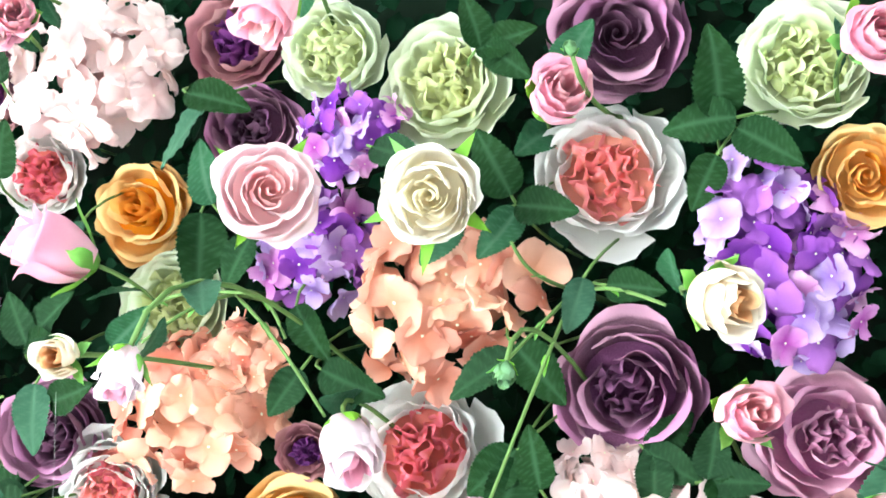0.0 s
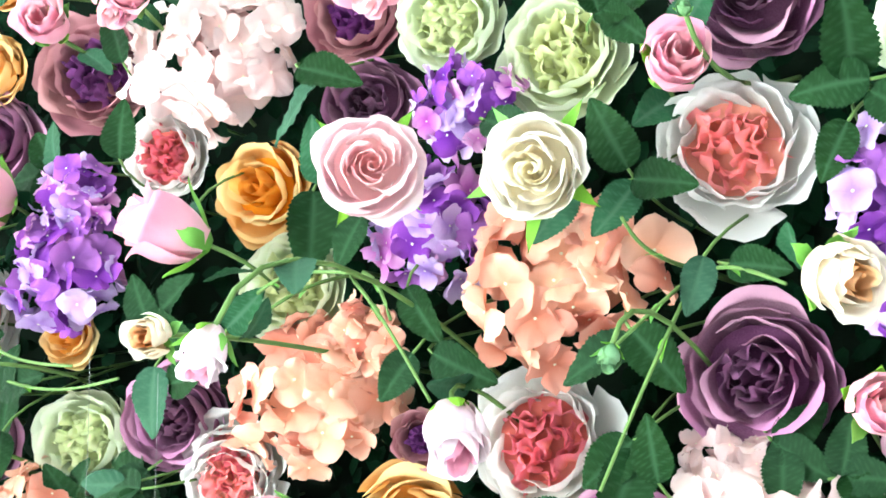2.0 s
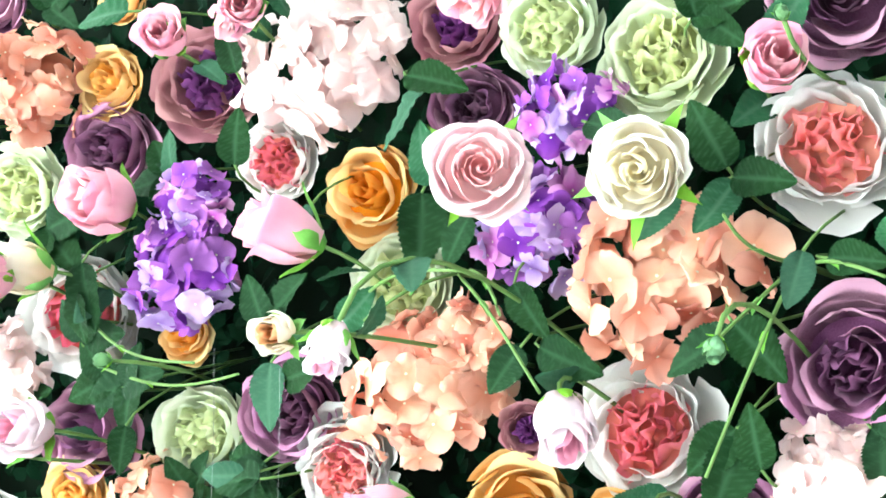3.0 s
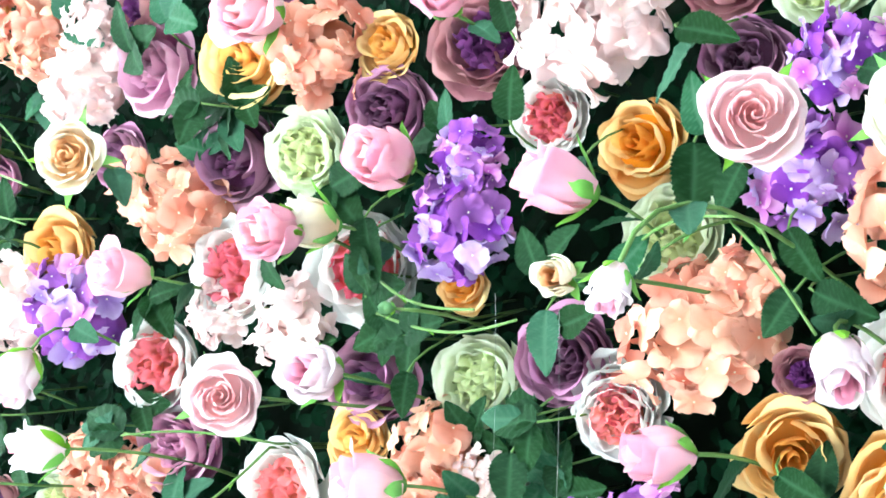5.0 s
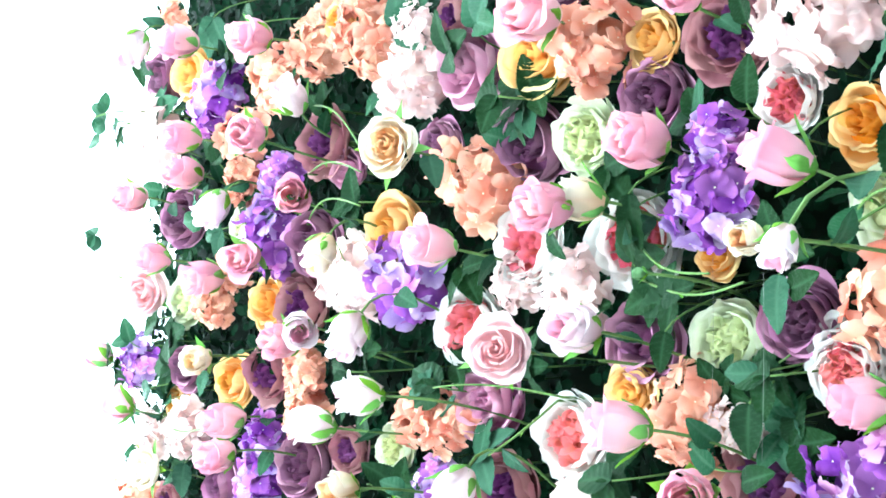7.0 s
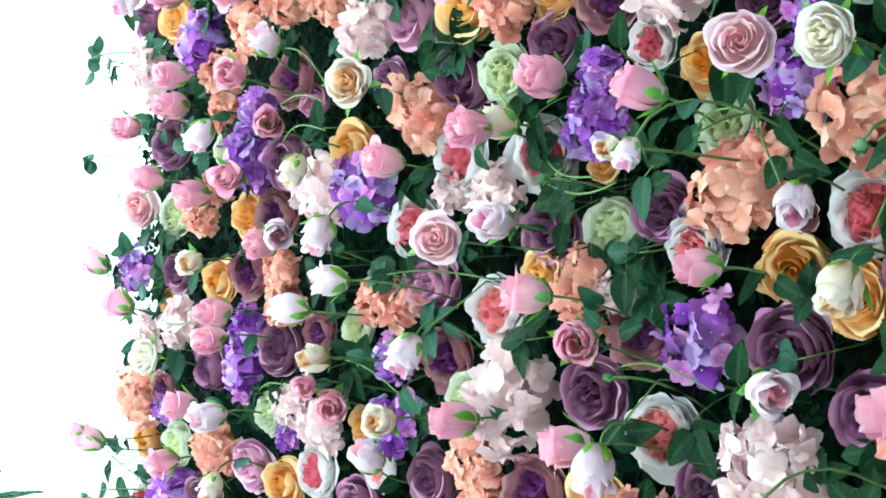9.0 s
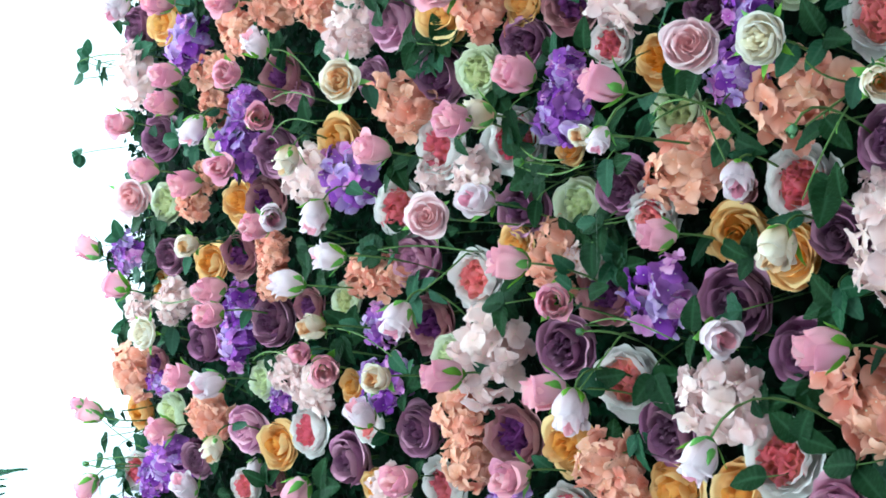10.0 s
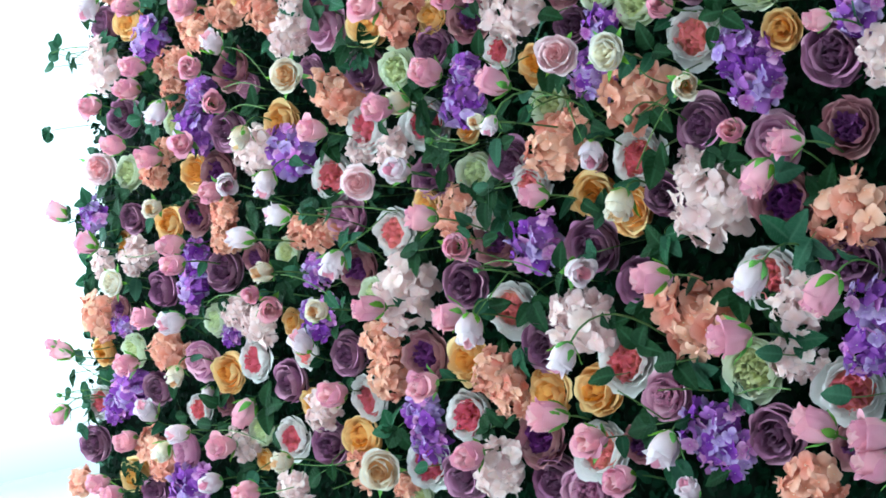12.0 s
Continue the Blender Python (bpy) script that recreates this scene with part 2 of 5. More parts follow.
def sepal_mesh(name, phi, length, width, flare, seed):
    rnd = random.Random(seed)
    nv, nu = 7, 4
    verts, rim = [], []
    c, s = math.cos(phi), math.sin(phi)
    for j in range(nv + 1):
        v = j / nv
        w = width * (math.sin(math.pi * (0.12 + 0.88 * v)) ** 0.8 if v < 1 else 0.02)
        for i in range(nu + 1):
            u = 2 * i / nu - 1
            r = 0.10 + 0.38 * math.sin(min(1, v * 1.6) * math.pi / 2) + flare * v * v - 0.05 * u * u
            z = -0.10 + length * v * (1 - 0.35 * flare * v)
            y = u * w + rnd.uniform(-0.01, 0.01)
            verts.append((r * c - y * s, r * s + y * c, z))
            rim.append(0.2 + 0.7 * v)
    return mesh_from(name, verts, sheet_faces(nu, nv), rim, SEPAL)


# ---- flower kinds, modelled once at unit radius with the axis along +z ----
def stub(parent):
    child("stem", tube("stem", bend((0, 0, -0.50), (0.1, 0.05, -1.3), (0.06, 0, 0), 4), 0.07, STEM, 6), parent)


def make_rose(name, outer, inner, seed, crumpled=False, sepals=0, open_cup=1.0):
    """A full garden rose: a globe of broad wrapped petals round a sunken heart, spiral or crumpled."""
    rnd = random.Random(seed)
    root = new(name)
    verts, faces, rim = [], [], []
    if crumpled:
        for i in range(11):
            q = math.sqrt((i + 0.5) / 11)
            crinkle(verts, faces, rim, i * 2.39996 + seed, 0.36 * q, -0.25, 0.56 + 0.08 * q + rnd.uniform(-0.08, 0.05), rnd.uniform(0.16, 0.28), rnd.uniform(-0.12, 0.12), seed * 71 + i)
    else:
        wrap(verts, faces, rim, rnd.uniform(0, 6), 5.2, 0.01, 0.13, -0.25, 0.42, 0.2, 0.0, 0.10, 0.03, nu=40, seed=seed)
        for i in range(3):
            wrap(verts, faces, rim, i * 2.1 + seed, 1.35, 0.12, 0.25, -0.28, 0.44 + rnd.uniform(-.05, .05), 0.25, 0.02, 0.08, 0.05, seed=seed * 71 + i)
    base, n = len(verts), 16
    for j in range(5):
        for i in range(n):
            a, r = 2 * math.pi * i / n, 0.62 * j / 4
            verts.append((r * math.cos(a), r * math.sin(a), -0.16 + 0.10 * noise.noise(Vector((r * math.cos(a) * 4, r * math.sin(a) * 4, seed)))))
            rim.append(0.3)
    faces += [(base + j * n + i, base + j * n + (i + 1) % n, base + (j + 1) * n + (i + 1) % n, base + (j + 1) * n + i) for j in range(4) for i in range(n)]
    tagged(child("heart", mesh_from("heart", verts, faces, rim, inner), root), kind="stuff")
    rings = ((3, 0.36, 0.46, 1.20, 0.05, 0.05, 0.00, 0.12), (3, 0.53, 0.50, 1.15, 0.06, 0.10, 0.00, 0.15), (3, 0.70, 0.42, 1.15, 0.10, 0.14, 0.00, 0.15),
             (4, 0.83, 0.24, 1.05, 0.10, 0.16, 0.02, 0.12), (4, 0.86, 0.00, 1.00, 0.05, 0.14, 0.06, 0.08))
    k = 0
    for ring, (count, r1, top, half, close, lip, flare, spiral) in enumerate(rings):
        turn = rnd.uniform(0, 6)
        for i in range(count):
            k += 1
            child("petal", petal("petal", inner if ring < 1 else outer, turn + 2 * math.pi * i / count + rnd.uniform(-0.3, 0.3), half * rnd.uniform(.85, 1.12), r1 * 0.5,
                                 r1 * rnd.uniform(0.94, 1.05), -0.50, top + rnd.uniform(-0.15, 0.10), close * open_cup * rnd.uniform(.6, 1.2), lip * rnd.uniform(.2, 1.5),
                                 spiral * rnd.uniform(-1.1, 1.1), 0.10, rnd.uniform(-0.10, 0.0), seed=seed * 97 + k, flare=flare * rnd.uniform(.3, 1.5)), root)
    for i in range(sepals):
        ob = child("sepal", sepal_mesh("sepal", i * 2 * math.pi / sepals + rnd.uniform(-.2, .2), 0.75, 0.13, rnd.uniform(0.35, 0.75), seed * 97 + 70 + i), root, "bright green sepal")
        ob.matrix_basis = Matrix.Translation((0, 0, -0.56)) @ Matrix.Diagonal((1.2, 1.2, 0.55, 1))
    stub(root)
    return root


def make_peony(name, outer, inner, seed, heart=0.56, ruffles=26):
    """A cupped bloom: broad outer petals round a crumpled heart."""
    rnd = random.Random(seed)
    root = new(name)
    verts, faces, rim = [], [], []
    for i in range(ruffles):
        q = math.sqrt((i + 0.5) / ruffles)
        crinkle(verts, faces, rim, i * 2.39996, heart * q * 0.97, -0.22, 0.58 - 0.14 * q * q + rnd.uniform(-0.17, 0.09),
                rnd.uniform(0.20, 0.33), rnd.uniform(-0.16, 0.16), seed * 53 + i)
    base, n = len(verts), 18
    for j in range(6):
        for i in range(n):
            a, r = 2 * math.pi * i / n, heart * 1.1 * j / 5
            verts.append((r * math.cos(a), r * math.sin(a), -0.08 + 0.10 * noise.noise(Vector((r * math.cos(a) * 5, r * math.sin(a) * 5, seed)))))
            rim.append(0.45)
    faces += [(base + j * n + i, base + j * n + (i + 1) % n, base + (j + 1) * n + (i + 1) % n, base + (j + 1) * n + i) for j in range(5) for i in range(n)]
    tagged(child("ruffled_heart", mesh_from("ruffled_heart", verts, faces, rim, inner), root), kind="stuff")
    k = 0
    for count, r1, top, half, lip, flare in ((5, 0.66, 0.40, 0.90, 0.03, 0.0), (6, 0.80, 0.30, 0.80, 0.05, 0.04), (6, 0.88, 0.10, 0.75, 0.06, 0.10)):
        turn = rnd.uniform(0, 6)
        for i in range(count):
            k += 1
            child("petal", petal("petal", outer, turn + 2 * math.pi * i / count + rnd.uniform(-0.15, 0.15), half, r1 * 0.45, r1 * rnd.uniform(0.94, 1.06),
                                 -0.40, top + rnd.uniform(-0.08, 0.08), 0.06, lip * rnd.uniform(0, 1.6), 0.04, 0.12, rnd.uniform(-0.04, 0.08),
                                 seed=seed * 53 + 90 + k, flare=flare * rnd.uniform(.3, 1.6)), root)
    stub(root)
    return root


def make_bud(name, outer, inner, seed, slim=1.0, opened=0.25):
    """A rosebud: wrapped petals in an egg form, open at the tip, with green sepals at its base."""
    rnd = random.Random(seed)
    root = new(name)
    verts, faces, rim = [], [], []
    wrap(verts, faces, rim, rnd.uniform(0, 6), 2.9, 0.05, 0.12, 0.3, 1.22 * slim, 0.05, 0.0, 0.05, 0.03, nu=20, seed=seed)
    for i in range(3):
        wrap(verts, faces, rim, i * 2.1 + seed, 1.3, 0.12, 0.24, 0.2, 1.25 * slim + rnd.uniform(-.04, .03), 0.1, 0.03, 0.05, 0.05, seed=seed + 60 + i)
    child("heart", mesh_from("heart", verts, faces, rim, inner), root)
    k = 0
    for ring, (count, r1, top, half, curl) in enumerate(((3, 0.36, 1.30, 1.2, 0.07), (3, 0.45, 1.24, 1.1, 0.13), (3, 0.53, 1.08, 1.0, 0.18))):
        turn = rnd.uniform(0, 6)
        for i in range(count):
            k += 1
            child("petal", bud_petal("petal", outer, turn + 2 * math.pi * i / count + rnd.uniform(-.25, .25), half, r1, top * slim + rnd.uniform(-0.12, 0.05),
                                     curl * rnd.uniform(.5, 1.5) + 0.40 * opened * (ring / 2), seed * 31 + k), root)
    turn = rnd.uniform(0, 6)
    for i in range(5):
        child("sepal", sepal_mesh("sepal", turn + i * 1.2566, rnd.uniform(0.50, 0.95), 0.15, rnd.uniform(0.0, 0.5), seed * 31 + 20 + i), root, "bright green sepal")
    return root


def bud_petal(name, material, phi, half, r1, top, curl, seed):
    rnd = random.Random(seed)
    off = Vector((rnd.uniform(0, 50), rnd.uniform(0, 50), 0))
    nu, nv = 13, 9
    verts, rim = [], []
    for j in range(nv + 1):
        v = j / nv
        for i in range(nu + 1):
            u = 2 * i / nu - 1
            vv = v - 0.27 * abs(u) ** 2.2 * v * v
            w = half * (0.6 + 0.4 * math.sin(min(1, vv * 1.5) * math.pi / 2))
            lip = max(0, (vv - 0.68) / 0.32) ** 2
            r = r1 * (0.22 + 0.78 * math.sin(math.pi * min(1, 0.12 + vv * 0.68))) + 0.045 * u + curl * lip + 0.09 * noise.noise(Vector((u * 2.5, vv * 2, 0)) + off) * vv
            z = top * vv - curl * 0.5 * lip
            a = phi + u * w
            verts.append((r * math.cos(a), r * math.sin(a), z))
            rim.append(vv)
    return mesh_from(name, verts, sheet_faces(nu, nv), rim, material)


def floret_mesh(name, material, seed):
    """Four broad rounded petals that meet in one small eye, in one piece of cloth."""
    rnd = random.Random(seed)
    verts, faces, rim = [(0, 0, 0)], [], [0.0]
    nu, nv = 7, 5
    for q in range(4):
        phi = q * math.pi / 2 + rnd.uniform(-0.15, 0.15)
        c, s = math.cos(phi), math.sin(phi)
        lift, size, roll = rnd.uniform(-0.55, 0.55), rnd.uniform(0.82, 1.15), rnd.uniform(-0.6, 0.6)
        off, base = rnd.uniform(0, 50), len(verts)
        for j in range(1, nv + 1):
            v = j / nv
            for i in range(nu + 1):
                u = 2 * i / nu - 1
                w = 0.56 * math.sin(math.pi * 0.76 * v) ** 0.9
                x = (v - 0.22 * u * u * v * v) * size
                y = u * w * size
                z = lift * v * v - 0.10 * u * u * v + roll * u * v * v * 0.5 + 0.24 * noise.noise(Vector((u * 1.8 + off, v * 2.2, q))) * v
                verts.append((x * c - y * s, x * s + y * c, z + 0.012 * q))
                rim.append(v)
        faces += [(0, base + i + 1, base + i) for i in range(nu)]
        faces += [tuple(base + k for k in f) for f in sheet_faces(nu, nv - 1)]
    base = len(verts)
    for i in range(6):
        verts.append((0.055 * math.cos(i * 1.047), 0.055 * math.sin(i * 1.047), 0.04))
        rim.append(0)
    verts.append((0, 0, 0.07))
    rim.append(0)
    faces += [(base + i, base + (i + 1) % 6, base + 6) for i in range(6)]
    me = mesh_from(name, verts, faces, rim, material)
    me.materials.append(EYE)
    for p in me.polygons[-6:]:
        p.material_index = 1
    return me


def make_hydrangea(name, mats, seed, count=32):
    """A mophead: florets on short stalks over a dome."""
    rnd = random.Random(seed)
    root = new(name)
    wide, tall = rnd.uniform(0.9, 1.0), rnd.uniform(1.0, 1.2)
    kinds = [floret_mesh("floret", mats[i % len(mats)], seed * 17 + i) for i in range(6)]
    for i in range(count):
        zz = 1 - (i + 0.5) / count * 1.08
        rr = math.sqrt(max(0, 1 - zz * zz))
        a = i * 2.39996 + rnd.uniform(-0.2, 0.2)
        d = Vector((rr * math.cos(a), rr * math.sin(a), zz))
        place = Vector((d.x * 0.80 * wide, d.y * 0.80 * tall, d.z * 0.58 - 0.05)) * rnd.uniform(0.72, 1.20)
        face = (d + Vector((rnd.uniform(-.75, .75), rnd.uniform(-.75, .75), 0.1 + rnd.uniform(-.4, .4)))).normalized()
        ob = child("floret", kinds[rnd.randrange(6)], root)
        ob.matrix_basis = Matrix.LocRotScale(place, face.to_track_quat("Z", "Y") @ Euler((0, 0, rnd.uniform(0, 6))).to_quaternion(), Vector((1, 1, 1)) * rnd.uniform(0.28, 0.37))
    child("core", core_mesh(mats[0]), root, "crumpled inner florets")
    return root


def core_mesh(material):
    """The crumpled cloth that fills the inside of a head."""
    verts, faces, rim = [], [], []
    n, m = 20, 8
    for j in range(m + 1):
        for i in range(n):
            t, a = j / m * 1.5, 2 * math.pi * i / n
            k = 1 + 0.35 * noise.noise(Vector((math.cos(a) * 3, math.sin(a) * 3, t * 4)))
            verts.append((0.52 * k * math.cos(t) * math.cos(a), 0.52 * k * math.cos(t) * math.sin(a), -0.38 + 0.52 * k * math.sin(t)))
            rim.append(0.15)
    for j in range(m):
        for i in range(n):
            faces.append((j * n + i, j * n + (i + 1) % n, (j + 1) * n + (i + 1) % n, (j + 1) * n + i))
    return mesh_from("core", verts, faces, rim, material)


# ---- the room ----
def box_mesh(bm, lo, hi):
    v = [bm.verts.new((x, y, z)) for x in (lo[0], hi[0]) for y in (lo[1], hi[1]) for z in (lo[2], hi[2])]
    for f in ((0, 1, 3, 2), (4, 6, 7, 5), (0, 4, 5, 1), (2, 3, 7, 6), (0, 2, 6, 4), (1, 5, 7, 3)):
        bm.faces.new([v[k] for k in f])


def boxes(name, blocks, material, bevel=0.0, parent=None, label=""):
    bm = bmesh.new()
    for lo, hi in blocks:
        box_mesh(bm, lo, hi)
    if bevel:
        bmesh.ops.bevel(bm, geom=bm.edges[:], offset=bevel, segments=2, affect="EDGES")
    bmesh.ops.recalc_face_normals(bm, faces=bm.faces[:])
    me = bpy.data.meshes.new(name)
    bm.to_mesh(me)
    bm.free()
    me.materials.append(material)
    ob = new(name, me)
    ob.parent = parent
    return tagged(ob, label)


X0, X1, Y0, Y1, H = -1.5, 5.2, -4.2, 2.6, 3.0
def structure(ob, label, category):
    return tagged(ob, label, category, kind="structure")


structure(boxes("floor", [((X0 - .2, Y0 - .2, -0.1), (X1 + .2, Y1 + .2, 0))], FLOOR), "pale grey polished floor of the white room", "floor")
structure(boxes("ceiling", [((X0 - .2, Y0 - .2, H), (X1 + .2, Y1 + .2, H + .1))], PLASTER), "plain white painted ceiling over the room", "ceiling")
structure(boxes("wall_north", [((X0 - .2, Y1, 0), (X1 + .2, Y1 + .2, H))], PLASTER), "plain white wall behind the flower wall", "wall")
structure(boxes("wall_east", [((X1, Y0, 0), (X1 + .2, Y1, H))], PLASTER), "plain white side wall of the room", "wall")
structure(boxes("wall_south", [((X0 - .2, Y0 - .2, 0), (-1.2, Y0, H)), ((1.2, Y0 - .2, 0), (X1 + .2, Y0, H)),
                               ((-1.2, Y0 - .2, 0), (1.2, Y0, 0.7)), ((-1.2, Y0 - .2, 3.0 - .05), (1.2, Y0, H))], PLASTER),
          "white wall with a wide window opening", "wall")
structure(boxes("wall_west", [((X0 - .2, Y0, 0), (X0, -1.7, H)), ((X0 - .2, 2.45, 0), (X0, Y1, H)),
                              ((X0 - .2, -1.7, 2.95), (X0, 2.45, H))], PLASTER),
          "white side wall with a tall bright window opening", "wall")

def window(name, fixed, lo, hi, axis, label):
    """A white frame with one mullion and clear panes that fill an opening."""
    root = structure(new(name), label, "window")
    def bar(a, b, z0, z1, part_name):
        t0, t1 = fixed - .03, fixed + .03
        box = ((t0, a, z0), (t1, b, z1)) if axis == "x" else ((a, t0, z0), (b, t1, z1))
        boxes(part_name, [box], FRAME, 0.004, root)
    (a, z0), (b, z1), m = lo, hi, (lo[0] + hi[0]) / 2
    for x in (a, m - .03, b - .06):
        bar(x, x + .06, z0, z1, "upright")
    for x0, x1 in ((a + .06, m - .03), (m + .03, b - .06)):
        bar(x0, x1, z0, z0 + .06, "rail")
        bar(x0, x1, z1 - .06, z1, "rail")
    return root


# unseen window, added to hold the front light
window("window_1", Y0 - .1, (-1.2, 0.7), (1.2, 2.95), "y", "white framed wide window in the room")
# added glowing backdrop: white above, its emission fading to dim blue-grey below
glow = bpy.data.materials.new("bright_overcast_sky")
glow.use_nodes = True
gn, gl = links(glow)
em = gn.new("ShaderNodeEmission")
em.inputs["Strength"].default_value = 2.2
em.inputs["Color"].default_value = (0.97, 0.985, 1.0, 1)
gl.new(em.outputs[0], gn["Material Output"].inputs["Surface"])
geo = gn.new("ShaderNodeNewGeometry")
sep = gn.new("ShaderNodeSeparateXYZ")
height = gn.new("ShaderNodeMapRange")
height.interpolation_type = "SMOOTHSTEP"
height.inputs["From Min"].default_value, height.inputs["From Max"].default_value = -1.3, -0.15
tone = gn.new("ShaderNodeValToRGB")
tone.color_ramp.elements[0].color = (0.30, 0.31, 0.43, 1)
tone.color_ramp.elements[1].color = (0.97, 0.985, 1.0, 1)
gl.new(geo.outputs["Position"], sep.inputs[0])
gl.new(sep.outputs["Z"], height.inputs["Value"])
gl.new(height.outputs[0], tone.inputs["Fac"])
gl.new(tone.outputs["Color"], em.inputs["Color"])
structure(boxes("backdrop", [((-4.6, -9.0, -2.5), (-4.5, 9.0, 6.0))], glow), "bright white overcast sky over hazy blue distance", "backdrop")

# ---- the flower wall's backing ----
def edge_x(z):
    """The panel's free edge, which leans a little."""
    return -0.09 - 0.20 * (1.75 - z) / 1.3


def make_backing():
    root = tagged(new("flower_wall_panel"), "dark green plastic backing panel with boxwood leaves", "wall panel", kind="structure")
    x0, x1, z0, z1 = -0.16, 2.80, 0.22, 2.02
    bm = bmesh.new()
    front, back = ([bm.verts.new((x, y, z)) for x, z in ((edge_x(z0), z0), (x1, z0), (x1, z1), (edge_x(z1), z1))] for y in (0.105, 0.125))
    bm.faces.new(front), bm.faces.new(back[::-1])
    for i in range(4):
        bm.faces.new((front[i], back[i], back[(i + 1) % 4], front[(i + 1) % 4]))
    bmesh.ops.recalc_face_normals(bm, faces=bm.faces[:])
    me = bpy.data.meshes.new("board")
    bm.to_mesh(me)
    bm.free()
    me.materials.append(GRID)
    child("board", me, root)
    for x in (x0 + 0.19, (x0 + x1) / 2, x1 - 0.05):
        boxes("post", [((x - .02, 0.125, 0), (x + .02, 0.165, z1))], GRID, 0.003, root, "dark metal upright behind the panel")
    rnd = random.Random(5)
    verts, faces, rim, vein = [], [], [], []
    for k in range(26000):
        p = Vector((rnd.uniform(x0 - .03, x1), rnd.uniform(0.03, 0.10), rnd.uniform(max(z0, 0.25), z1)))
        if p.x < edge_x(p.z) + rnd.uniform(-0.005, 0.03):
            continue
        n = Vector((rnd.uniform(-1, 1), -1.1, rnd.uniform(-0.6, 1))).normalized()
        a = n.orthogonal().normalized()
        a.rotate(Matrix.Rotation(rnd.uniform(0, 6.28), 3, n))
        b = n.cross(a)
        s = rnd.uniform(0.008, 0.014)
        base = len(verts)
        for q, (u, v, w) in enumerate(((0, -1, 0), (.6, -.3, .12), (.55, .5, .1), (0, 1, -.1), (-.55, .5, .1), (-.6, -.3, .12))):
            verts.append(p + (a * u + b * v + n * w) * s)
            rim.append(0.5 + 0.4 * v * rnd.random())
            vein.append(0)
        faces += [(base, base + 1, base + 2, base + 3), (base, base + 3, base + 4, base + 5)]
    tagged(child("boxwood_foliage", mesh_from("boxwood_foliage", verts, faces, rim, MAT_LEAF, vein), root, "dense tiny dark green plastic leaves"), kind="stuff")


make_backing()

# ---- one model of each flower in a few versions ----
KINDS = {}
def kind(code, makes):
    KINDS[code] = makes


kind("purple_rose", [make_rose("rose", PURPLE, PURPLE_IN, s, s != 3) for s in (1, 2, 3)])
kind("lilac_rose", [make_rose("rose", LILAC, LILAC, s, True, 0, 0.6) for s in (4, 5)])
kind("orange_rose", [make_rose("rose", ORANGE, ORANGE_IN, s, False, 0, 0.7) for s in (6, 7, 8)])
kind("cream_rose", [make_rose("rose", CREAM, CREAM_IN, s, False, 4, 0.5) for s in (9, 10)])
kind("ivory_rose", [make_rose("rose", IVORY, IVORY_IN, s, False, 5, 1.5) for s in (11,)])
kind("pink_rose", [make_rose("rose", BLUSH_ROSE, PINK_IN, s, False, 4, 0.8) for s in (12, 13)])
kind("coral_peony", [make_peony("peony", WHITE, CORAL, s) for s in (14, 15, 16)])
kind("green_peony", [make_peony("peony", GREENISH, GREENISH_IN, s, 0.52) for s in (17, 18)])
kind("mauve_peony", [make_peony("peony", MAUVE, MAUVE_IN, s, 0.42, 18) for s in (19, 20)])
kind("salmon_hydrangea", [make_hydrangea("hydrangea", (SALMON,), s) for s in (21, 22, 23)])
kind("blush_hydrangea", [make_hydrangea("hydrangea", (BLUSH,), s) for s in (24, 25, 26)])
kind("violet_hydrangea", [make_hydrangea("hydrangea", (VIOLET, VIOLET_PALE, ORCHID, VIOLET), s) for s in (27, 28, 29)])
kind("pink_bud", [make_bud("rosebud", PINK, PINK_IN, s, 1.1, o) for s, o in ((30, .2), (31, .45), (32, .1))])
kind("pale_bud", [make_bud("rosebud", PALE_PINK, PINK, s, 1.12, o) for s, o in ((33, .2), (34, .4))])
kind("green_bud", [make_bud("rosebud", GREEN_BUD, GREEN_BUD, 37, 1.0, 0.0)])
kind("cream_bud", [make_bud("rosebud", CREAM, CREAM_IN, s, 1.05, o) for s, o in ((35, .3), (36, .1))])
LABELS = {
    "purple_rose": ("dusty purple fabric rose pushed into the flower wall", "rose"),
    "lilac_rose": ("lilac pink fabric garden rose in the flower wall", "rose"),
    "orange_rose": ("orange yellow fabric rose in the flower wall", "rose"),
    "cream_rose": ("cream fabric rose with a peach centre", "rose"),
    "ivory_rose": ("ivory white fabric rose standing off the wall", "rose"),
    "pink_rose": ("open pale pink fabric rose on a green stem", "rose"),
    "coral_peony": ("white fabric peony with a coral red centre", "peony"),
    "green_peony": ("pale green fabric peony with a ruffled centre", "peony"),
    "mauve_peony": ("dusty mauve fabric peony with a violet centre", "peony"),
    "salmon_hydrangea": ("salmon orange fabric hydrangea head", "hydrangea"),
    "blush_hydrangea": ("blush white fabric hydrangea head", "hydrangea"),
    "violet_hydrangea": ("violet and lilac fabric hydrangea head", "hydrangea"),
    "pink_bud": ("pink fabric rosebud with green sepals", "rosebud"),
    "pale_bud": ("white pink fabric rosebud with green sepals", "rosebud"),
    "green_bud": ("tiny closed green rosebud on thin stem", "rosebud"),
    "cream_bud": ("cream fabric rosebud with green sepals", "rosebud"),
}
count_of = {}
STEM_LEAVES = [leaf_mesh("leaf", LEAF_GREY, 1.0, 0.62, 0.25, 0.2, 60 + k) for k in range(3)]
usual = {k: 0.14 if "hydrangea" in k else 0.062 if "bud" in k else 0.105 for k in LABELS}
usual["green_bud"] = 0.02


